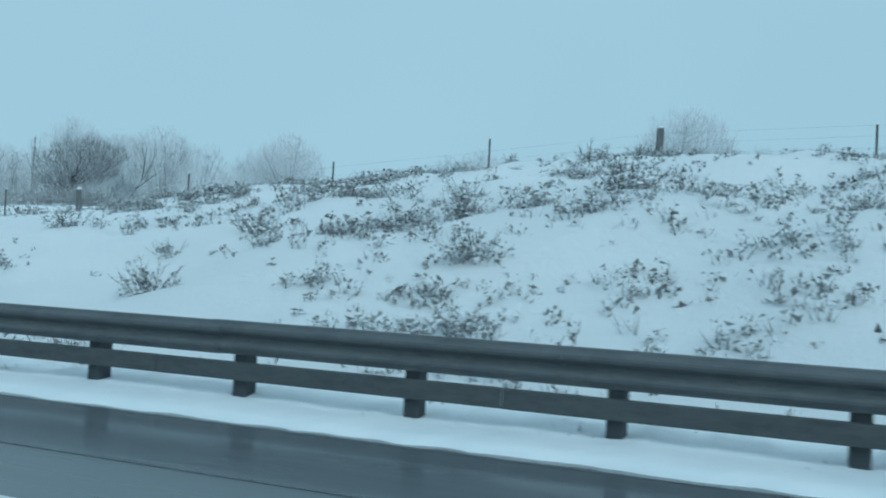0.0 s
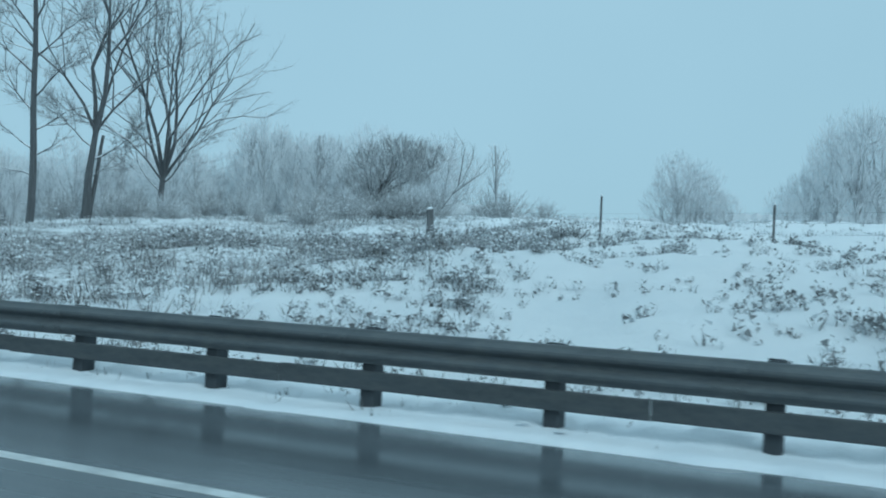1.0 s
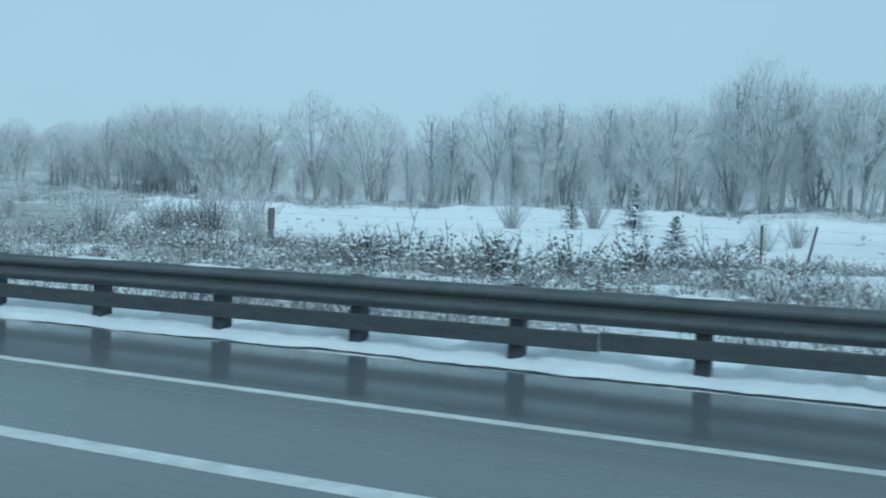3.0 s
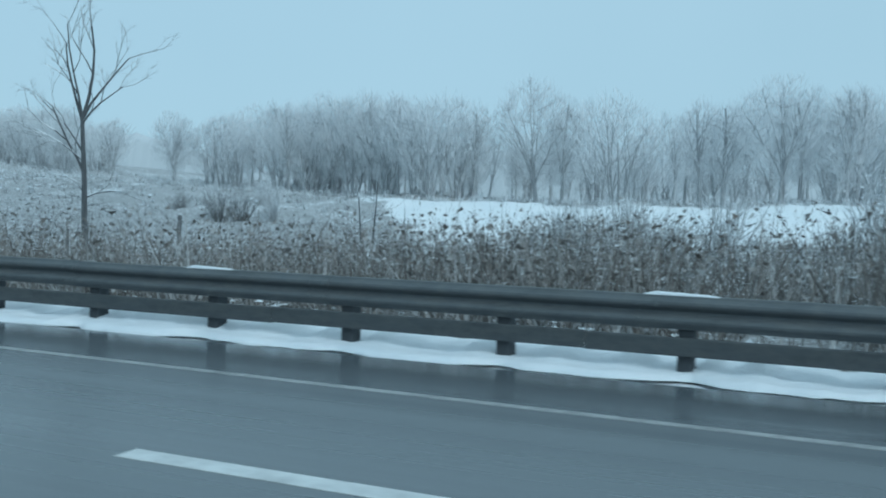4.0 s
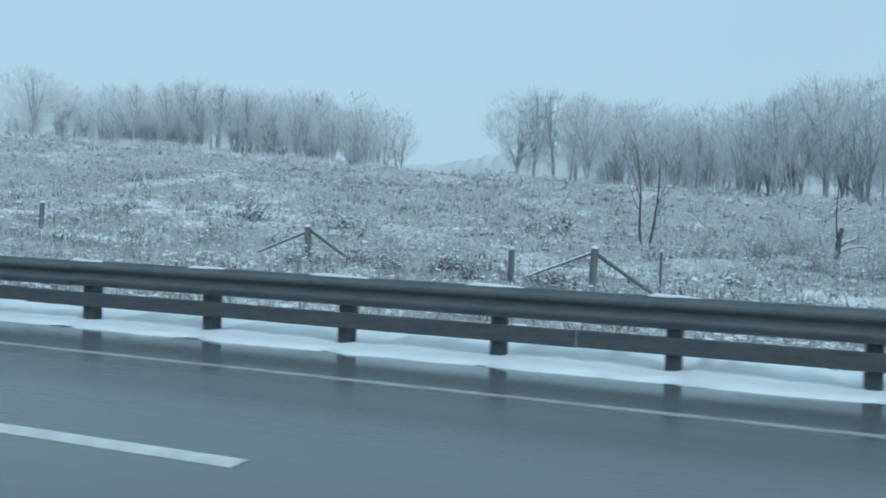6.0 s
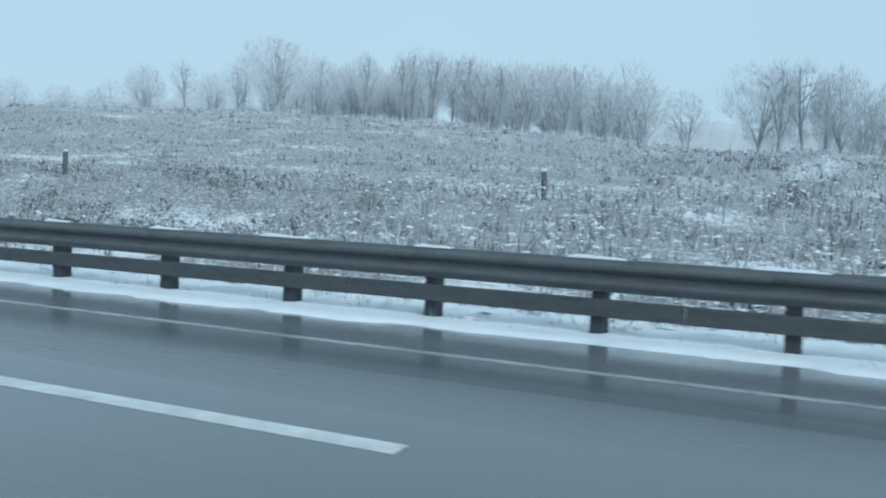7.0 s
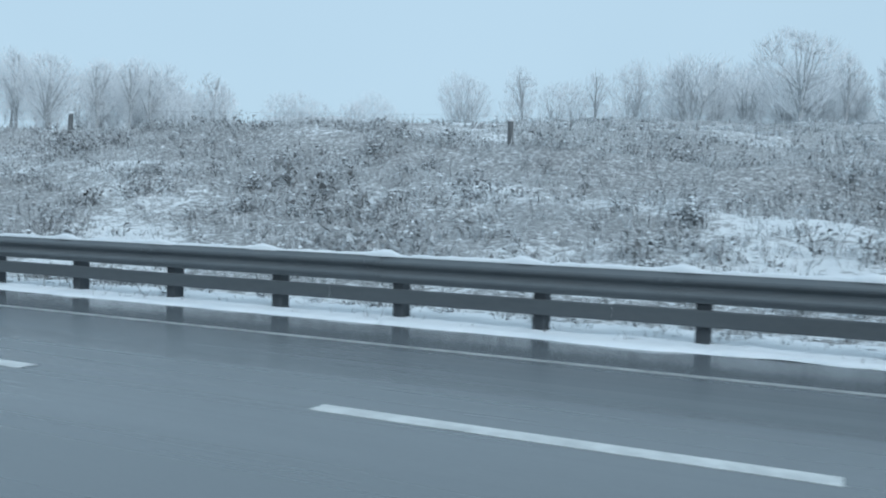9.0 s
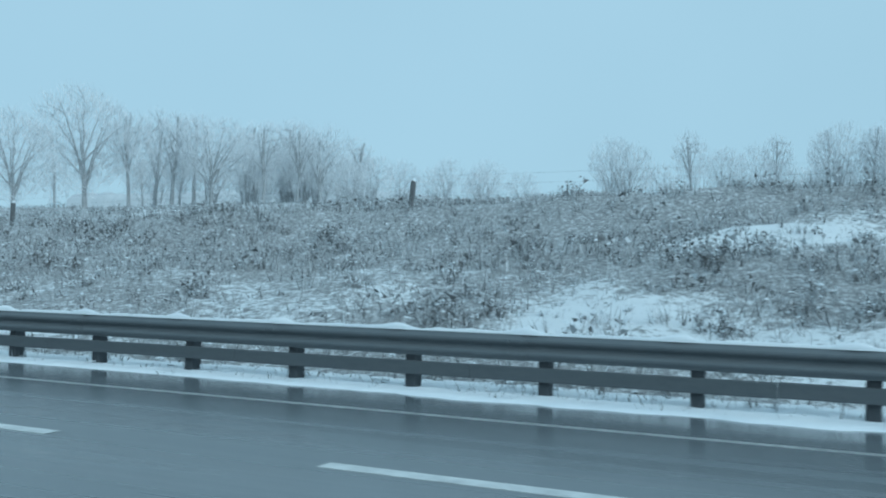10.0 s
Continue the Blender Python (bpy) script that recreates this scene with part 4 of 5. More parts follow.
guided_tree("deciduous_tree", "solitary dead-looking bare tree with a dark leaning trunk", (-163.1, 25.6), [(0, 5.0, 0, 7.9, 0.19, -1)],
            [(0, 4.4, -28, 5, 3.6, 0.085, 1, -6), (0, 5.4, -34, 5, 3.4, 0.055, 1, -36), (0, 5.0, -50, -4, 2.8, 0.05, 1, -26), (0, 3.4, -36, 6, 2.0, 0.04, 2, -60), (0, 3.2, 66, 4, 1.9, 0.05, 2, 34),
             (0, 4.7, 60, 12, 1.0, 0.02, 2), (0, 6.9, 40, -6, 2.8, 0.06, 1, 34), (0, 7.0, -16, -6, 3.8, 0.085, 1, 14), (0, 7.1, 13, 4, 4.6, 0.10, 1, -24), (0, 7.1, 24, 8, 3.8, 0.08, 1, 30),
             (0, 7.1, -4, -16, 4.6, 0.07, 1, -14), (0, 0.9, 74, -5, 1.5, 0.03, 2, 50), (0, 2.7, 60, -8, 0.9, 0.025, 2, 60), (0, 2.9, -40, 8, 0.7, 0.02, 2, -40)], 5, 20, M_BARK, M_TWIG, 1, 4, 0.010, 0.55)
guided_tree("deciduous_tree", "bare tree of several dark stems rising from one base", (-180.4, 22.6), [(0.15, -3, 2, 7.4, 0.17, -22), (0.35, 9, -5, 8.4, 0.15, -3), (0.3, 4, 6, 6.2, 0.10, 6), (-0.55, 0, 0, 4.2, 0.09, -2)],
            [(0, 3.6, -12, 3, 3.8, 0.08, 1, -16), (0, 5.0, 6, -4, 3.6, 0.07, 1, 14), (0, 4.6, -2, 8, 3.8, 0.06, 1, 8), (0, 5.8, -34, 6, 2.0, 0.04, 2, 20), (1, 7.0, -22, 2, 2.2, 0.05, 2, 12), (1, 5.2, -18, -8, 2.6, 0.05, 1, 14), (1, 6.4, 44, 4, 1.0, 0.025, 2, -20),
             (2, 3.6, -10, 3, 3.0, 0.06, 1, -10), (2, 4.6, 12, -5, 2.6, 0.05, 1, -18), (3, 3.2, -46, 4, 2.3, 0.05, 2, -4), (3, 3.3, -20, -6, 2.4, 0.05, 2, 4), (3, 2.6, -64, 8, 1.3, 0.03, 2, -20),
             (1, 0.8, 72, -8, 2.6, 0.06, 2, 34), (1, 2.2, 70, 8, 1.6, 0.05, 2, 52), (3, 0.4, -46, 6, 2.0, 0.05, 2, -66), (3, 0.9, -64, -6, 1.3, 0.04, 2, -40), (1, 3.2, 78, -6, 1.3, 0.04, 2, 14), (2, 3.1, -70, 6, 0.9, 0.03, 2, -20)], 9, 20, M_BARK, M_TWIG, 1, 4, 0.012, 0.42)
guided_tree("young_tree", "thin bare tree leaning with the wind beside brush", (-57.9, 62), [(0, 24, 0, 5.6, 0.09, 6)],
            [(0, 2.6, 50, 4, 3.4, 0.05, 2, -6), (0, 3.4, 8, -5, 3.2, 0.05, 2, 8), (0, 1.6, 74, 5, 1.8, 0.03, 2), (0, 4.2, 20, 6, 2.4, 0.04, 2)], 24, 20, M_BARK, M_TWIG, 1, 5, 0.014, 0.6)
guided_tree("young_tree", "small bare tree of two thin stems in the field", (-205.2, 39.9), [(-0.05, -6, 2, 3.6, 0.10, 6), (0.25, 5, -3, 3.4, 0.10, 2)],
            [(0, 2.7, -3, 4, 2.2, 0.05, 1, -6), (0, 2.6, -20, 4, 1.8, 0.04, 1, 10), (1, 2.4, 2, -5, 2.2, 0.05, 1), (1, 2.2, 24, 5, 1.5, 0.04, 2, -16), (0, 1.9, -28, 3, 1.5, 0.03, 2, 14), (1, 1.6, 34, -4, 0.9, 0.03, 2)], 14, 20, M_BARK, M_TWIG, 1, 5, 0.014, 0.5)
for x, y, lean, h in ((-154.4, 39.9, 1, 6.0), (-154.9, 39.9, -6, 5.0), (-160.6, 22.0, 3, 2.8)):
    guided_tree("tree_snag", "broken dead tree trunk standing bare in weeds", (x, y), [(0, lean, 0, h, 0.11)], [(0, h * 0.5, 62, 5, 1.1, 0.03, 2)], int(-x), 20, M_BARK, M_TWIG)

guided_tree("tree_snag", "broken dead tree with a thin shoot and snowy drooping boughs", (-195.8, 39.3), [(0, 2, 0, 3.0, 0.22, 2), (0.06, 2, 2, 5.2, 0.10, 8)],
            [(0, 1.5, -58, 6, 1.0, 0.04, 2, -40), (0, 1.2, 52, -8, 1.5, 0.05, 2, 50), (0, 0.9, 62, 10, 2.0, 0.05, 2, 44), (0, 0.6, -66, -6, 1.7, 0.05, 2, -40), (0, 0.3, 70, 4, 1.5, 0.04, 2, 30), (0, 0.4, -74, 12, 1.3, 0.04, 2, -24),
             (0, 1.9, 48, 3, 0.8, 0.03, 2, 30), (1, 3.0, 40, 4, 0.5, 0.02, 2)], 31, 20, M_BARK, M_TWIG, 1, 4, 0.012, 0.4)
guided_tree("dead_branch", "forked dead branch leaning in the brush, coated with snow", (-201.3, 50.2), [(0, -46, 0, 3.6, 0.08, 8)],
            [(0, 0.6, -4, 5, 1.3, 0.04, 2, 10), (0, 1.0, -70, -6, 1.2, 0.04, 2), (0, 1.4, -20, 4, 0.9, 0.03, 2, -20)], 33, 20, M_HAZEBARK, M_TWIG, 1, 3, 0.012, 0.35)


# ---- conifers and shrubs ----
def conifer(seed, h, name, label):
    rnd = random.Random(seed)
    segs = [(Vector((0, 0, -0.2)), Vector((0, 0, h)), h * 0.022, h * 0.004, 0)]
    needles, snow = [], []
    boughs = int(70 + h * 40)
    for i in range(boughs):
        u = (i + rnd.random()) / boughs
        z = h * (0.05 + 0.93 * u)
        l = (h * 0.44 * (1 - u) ** 0.9 + 0.06) * rnd.uniform(0.65, 1.15)
        a = rnd.uniform(0, 6.283)
        d = Vector((math.cos(a), math.sin(a), rnd.uniform(-0.3, 0.05) + 0.5 * u)).normalized()
        p = Vector((0, 0, z))
        segs.append((p, p + d * l, 0.012, 0.004, 2))
        side, up = d.cross(Vector((0, 0, 1))).normalized(), Vector((0, 0, 1))
        for k in range(9):
            c = p + d * l * (0.15 + 0.85 * k / 8)
            for s in (-1, 1, rnd.uniform(-0.6, 0.6)):
                e = (side * s + d * 0.7 + up * rnd.uniform(-0.5, 0.35)).normalized() * (0.07 + 0.12 * l)
                needles.append((c - d * 0.035, c + d * 0.035, c + e))
        for t in (0.5, 0.9):
            c = p + d * l * t + up * 0.02
            q = (0.13 * l + 0.04) * rnd.uniform(0.4, 1.4)
            rim = [c + (d * math.cos(a + k) + side * math.sin(a + k)) * q * f - up * 0.25 * q for k, f in ((0, 1.3), (1.57, 0.8), (3.14, 1.0), (4.71, 0.8))]
            snow += [(rim[k], rim[(k + 1) % 4], c + up * 0.45 * q) for k in range(4)]
    ob = tagged(empty(name), label, "conifer")
    part("trunk", tube_mesh("trunk", segs, M_BARK), ob)
    part("foliage", tri_mesh("foliage", np.array([[tuple(q) for q in t] for t in needles]), M_NEEDLE), ob)
    tagged(part("snow", tri_mesh("snow", np.array([[tuple(q) for q in t] for t in snow]), M_SNOW), ob), kind="stuff")
    return ob


place(conifer(3, 2.9, "young_spruce", "young spruce with snow on every tier"), -67.9, 14.4)
place(conifer(4, 1.1, "young_spruce", "knee-high spruce buried in snowy brush"), -75.6, 16.2)
place(conifer(5, 2.9, "young_pine", "dark young pine at the edge of the snow field"), -114.5, 64.6)
place(conifer(7, 3.6, "young_pine", "slim pale pine rising from brush in the snow field"), -108.3, 60.0)
place(conifer(6, 2.1, "young_spruce", "small dark spruce among snowy shrubs"), -102.2, 39.0)


def shrub(seed, h, spread, stems, name, label, bark, twig):
    """Stems fanning from one root with side twigs and clots of snow."""
    rnd = random.Random(seed)
    segs, twigs, snow = [], [], []
    for _ in range(stems):
        a, t = rnd.uniform(0, 6.283), rnd.uniform(0.05, spread)
        p = Vector((math.cos(a) * 0.15 * h * t, math.sin(a) * 0.15 * h * t, -0.1))
        d = Vector((math.cos(a) * t, math.sin(a) * t, 1)).normalized()
        l, r = h * rnd.uniform(0.5, 1.0), 0.006 + 0.004 * h
        for i in range(2):
            q = p + d * l / 2
            segs.append((p, q, r, r * 0.7, 2))
            for _ in range(6):
                twigs.append((q - d * rnd.random() * l / 2, bend(d, rnd, 0.6), h * rnd.uniform(0.12, 0.32)))
            p, r, d = q, r * 0.7, bend(d, rnd, 0.2)
        if rnd.random() < 0.75 and spread > 0.35:
            for _ in range(3):
                s = rnd.uniform(0.022, 0.065) * (0.6 + 0.4 * h) * (0.5 if h > 2 else 1.0)
                snow.append((p - d * rnd.uniform(0, 0.6) * l + Vector((rnd.uniform(-1, 1), rnd.uniform(-1, 1), 0)) * 0.08 * h, s))
    for c, s in snow if spread > 0.8 and h < 1.5 else ():
        for _ in range(6):
            twigs.append((c + Vector((rnd.uniform(-1, 1), rnd.uniform(-1, 1), rnd.uniform(-1.6, 0.3))) * 0.10 * h, bend(Vector((0, 0, -0.2)), rnd, 1.0), 0.0))
    ob = tagged(empty(name), label, "shrub")
    part("crown", tube_mesh("crown", segs, bark, twigs, twig, 0.007 + 0.003 * h, seed), ob)
    v, f = [], []
    for c, s in snow:
        b = len(v)
        t = rnd.uniform(0, 6.283)
        v += [c + Vector((s * 1.6 * math.cos(t + k), s * 1.6 * math.sin(t + k), rnd.uniform(-0.3, 0.3) * s)) for k in (0, 2.1, 4.2)] + [c + Vector((0, 0, s * 0.7))]
        f += [(b, b + 1, b + 3), (b + 1, b + 2, b + 3), (b + 2, b, b + 3)]
    tagged(part("snow", mesh_of("snow", v, f, [M_SNOW]), ob), kind="stuff")
    return ob


SHRUBS = [shrub(301 + i, 1.1, 1.15, 24, "shrub", "low tangled leafless shrub clotted with snow", M_BARK, M_DARKWEED) for i in range(6)]
rnd = random.Random(17)
spots = []
for x0, x1, y0, y1, n, h0, h1 in ((-14, 12, 3, 19, 46, 0.3, 0.95), (-40, -14, 3, 19, 26, 0.25, 0.7), (-66, -38, 7, 22, 28, 0.4, 1.0), (-122, -66, 5, 20, 46, 0.4, 0.95), (-150, -122, 8, 40, 12, 0.7, 1.5),
                              (-240, -150, 16, 75, 16, 0.6, 1.7), (-300, -240, 6, 22, 10, 0.4, 0.9), (-375, -300, 3, 16, 36, 0.35, 0.9), (-345, -285, 2.5, 13, 28, 0.3, 0.7), (-90, -66, 20, 40, 6, 0.8, 1.4), (-113, -92, 6, 19, 18, 0.5, 0.95)):
    spots += [(rnd.uniform(x0, x1), rnd.uniform(y0, y1), rnd.uniform(h0, h1)) for _ in range(n)]
spots += [(-107.0, 14.0, 1.8), (-105.6, 13.4, 2.0), (-104.2, 14.2, 1.7), (-102.8, 13.2, 1.8), (-101.2, 14.6, 1.6), (-106.2, 12.0, 1.3), (-103.4, 11.4, 1.2), (-99.4, 13.6, 1.5), (-97.6, 14.2, 1.4), (-108.4, 14.8, 1.5)]
spots += [(rnd.uniform(-213, -201), rnd.uniform(15.2, 17.2), rnd.uniform(0.6, 1.0)) for _ in range(14)]
spots += [(-77.0, 20.0, 1.3), (-76.2, 19.6, 1.0), (-77.9, 20.3, 0.9)]
stand(SHRUBS, spots, "roadside shrubs", 8, [1.1] * 6)
COLUMN = [shrub(331, 3.1, 0.2, 54, "upright_shrub", "grey upright shrub of many straight stems", M_BARK, M_DARKRIME)]
stand(COLUMN, [(-73.6, 21.8, 3.8)], "upright shrubs", 9, [3.1])
THICKET = [shrub(371 + i, 3.0, 0.75, 64, "leafless_bush", "dense rounded grey-brown bush with bare twigs", M_BARK, M_DARKRIME) for i in range(3)]
CREST = [(-7.4, 20.9, 0.9), (-6.5, 20.9, 1.1), (-5.8, 20.9, 0.9), (-3.1, 20.9, 0.8), (-2.7, 20.9, 0.7), (-1.0, 20.9, 0.7), (1.2, 20.9, 0.9), (1.8, 20.9, 1.0), (2.7, 20.9, 0.9), (3.5, 20.9, 0.9), (5.9, 20.9, 0.8)]
stand(THICKET, CREST + [(-118.5, 22.0, 2.2), (-119.6, 23.0, 1.8), (-122.6, 24.0, 2.4), (-121.4, 24.6, 2.0), (-128.5, 26.0, 2.2), (-134.0, 24.0, 2.0), (-186.4, 61.6, 1.9), (-187.2, 62.6, 1.6), (-179.9, 59.2, 3.8), (-178.2, 59.9, 3.2)], "grey bushes", 14, [3.0] * 3)
WEED = shrub(341, 1.7, 0.10, 16, "dead_weed_stalk", "tall dark dead weed stalks just behind the guardrail", M_BARK, M_BARK)
stand([WEED], [(-153.4, 1.3, 1.7), (-154.1, 2.6, 2.1), (-153.9, 2.8, 1.8)], "tall weed stalks", 4, [1.7])
# shares the woods' pale colours, so haze is painted in here too
BROWSE = [shrub(351, 3.0, 0.6, 60, "large_shrub", "large rounded leafless shrub pale with rime and painted haze", M_HAZEBARK, M_HAZETWIG)]
stand(BROWSE, [(-97.8, 36.0, 1.8), (-96.3, 36.4, 1.7), (-111.5, 60.0, 4.4), (-117.5, 58.0, 3.6), (-176.0, 62.0, 4.0), (-181.0, 68.0, 3.4), (-145.0, 50.0, 3.6), (-60.0, 40.0, 2.2), (-66.0, 38.0, 2.0), (-69.5, 38.0, 2.0), (-75.0, 41.0, 2.2),
               (-122.0, 30.0, 4.0), (-127.0, 33.0, 4.4), (-133.0, 30.0, 3.6), (-138.0, 36.0, 4.0), (-330, 24, 1.6), (-352, 22, 1.6)], "large shrubs", 10, [3.0])

BRUSH = [shrub(361 + i, 2.4, 1.3, 80, "brush_thicket", "grey leafless brush thicket dusted with snow", M_HAZEBARK, M_WEED) for i in range(3)]
rnd = random.Random(23)
spots = []
for x0, x1, y0, y1, n, h0, h1 in ((-84, -56, 37, 48, 14, 1.8, 3.2), (-70, -48, 55, 66, 12, 1.6, 3.2), (-166, -146, 27, 42, 16, 1.6, 2.6), (-205, -176, 28, 46, 18, 1.4, 2.6), (-150, -125, 14, 22, 10, 1.0, 1.6), (-90, -83, 28, 60, 12, 0.9, 1.5), (-66, -56, 56, 59, 9, 2.4, 3.6)):
    spots += [(rnd.uniform(x0, x1), rnd.uniform(y0, y1), rnd.uniform(h0, h1)) for _ in range(n)]
spots += [(-149.0, 52.0, 2.2), (-147.0, 50.0, 2.9), (-145.2, 51.0, 3.4), (-143.4, 50.0, 3.7), (-141.6, 52.0, 3.2), (-140.0, 50.5, 3.2), (-137.8, 49.0, 2.6), (-152.5, 54.0, 2.0), (-186.5, 61.4, 2.0)]
stand(BRUSH, spots, "brush thickets", 12, [2.4] * 3)


# ---- dead weeds and grass, too many to count ----
def clumping(x, y):
    """Where weeds stand in clumps, 0 to 1."""
    a = np.sin(1.9 * x + 2.3 * np.sin(1.1 * y + 0.3 * x)) * np.sin(2.3 * y + 1.9 * np.sin(0.8 * x + 0.2 * y))
    b = np.sin(0.61 * x + 1.7 * np.sin(0.47 * y)) * np.sin(0.73 * y + 1.5 * np.sin(0.39 * x))
    return np.clip(0.5 + 0.45 * a + 0.35 * b, 0, 1)


def weeds(name, label, x0, x1, y0, y1, per_m2, blades, h0, h1, wide, seed, mat, gain=1.0, tight=1.0, held=0.34, lump=1.0, leaves=0, pads=0.0, leaf=1.0):
    r = np.random.RandomState(seed)
    n = int((x1 - x0) * (y1 - y0) * per_m2)
    x, y = r.uniform(x0, x1, n), r.uniform(y0, y1, n)
    keep = r.rand(n) < np.clip(gain * cover_at(x, y), 0, 1) * clumping(x, y) ** tight
    x, y = x[keep], y[keep]
    z = land(x, y)
    n = len(x)
    size = r.uniform(h0, h1, n) * (0.55 + 0.6 * cover_at(x, y))
    b = np.repeat(np.arange(n), blades)
    a = r.uniform(0, 6.283, len(b))
    out = r.uniform(0.0, 0.13, len(b)) * (1 + size[b])
    base = np.stack([x[b] + np.cos(a) * out, y[b] + np.sin(a) * out, z[b] - 0.03], 1)
    lean = r.uniform(0.05, 0.75, len(b)) * size[b]
    tip = base + np.stack([np.cos(a) * lean, np.sin(a) * lean, size[b] * r.uniform(0.4, 1.0, len(b))], 1)
    w = wide * r.uniform(0.5, 1.4, len(b))
    t = a + r.uniform(0.5, 2.6, len(b))
    side = np.stack([np.cos(t) * w, np.sin(t) * w, np.zeros(len(b))], 1)
    tris = np.stack([base - side, base + side, tip], 1)
    if leaves:
        q = np.repeat(np.arange(n), leaves)
        c = np.stack([x[q], y[q], z[q]], 1) + r.uniform(-1, 1, (len(q), 3)) * (np.array([0.5, 0.5, 0.4]) * size[q][:, None]) + np.array([0, 0, 0.45]) * size[q][:, None]
        s = leaf * (0.018 + 0.07 * np.minimum(size[q], 0.55)) * r.uniform(0.5, 1.3, len(q))
        tris = np.concatenate([tris, c[:, None] + r.uniform(-1, 1, (len(q), 3, 3)) * s[:, None, None]])
    tagged(new(name, tri_mesh(name, tris, mat)), label, "grass", kind="stuff")
    k = r.rand(len(b)) < held
    c = base[k] + (tip[k] - base[k]) * r.uniform(0.35, 0.95, (k.sum(), 1))
    s = lump * (0.02 + 1.6 * wide) * r.uniform(0.5, 2.2, k.sum())
    g = r.uniform(0, 6.283, k.sum())
    flat = [c + np.stack([np.cos(g + q) * s * f, np.sin(g + q) * s * f, r.uniform(-0.25, 0.35, len(s)) * s], 1) for q, f in ((0, 1.3), (2.1, 0.9), (4.2, 0.9))]
    tufts = np.where(r.rand(n) < pads)[0]
    s = (0.02 + 0.07 * size[tufts]) * r.uniform(0.5, 1.3, len(tufts))
    g = r.uniform(0, 6.283, len(tufts))
    mid = np.stack([x[tufts], y[tufts], z[tufts]], 1) + np.stack([r.uniform(-0.3, 0.3, len(s)), r.uniform(-0.3, 0.3, len(s)), r.uniform(0.35, 0.85, len(s))], 1) * size[tufts][:, None]
    rim = [mid + np.stack([np.cos(g + q) * s * f, np.sin(g + q) * s * f, r.uniform(-0.35, 0.05, len(s)) * s], 1) for q, f in ((0, 1.5), (2.1, 0.9), (4.2, 1.0))]
    top = mid + np.stack([0 * s, 0 * s, 0.5 * s], 1)
    return np.concatenate([np.stack(flat, 1)] + [np.stack([rim[k], rim[(k + 1) % 3], top], 1) for k in range(3)])


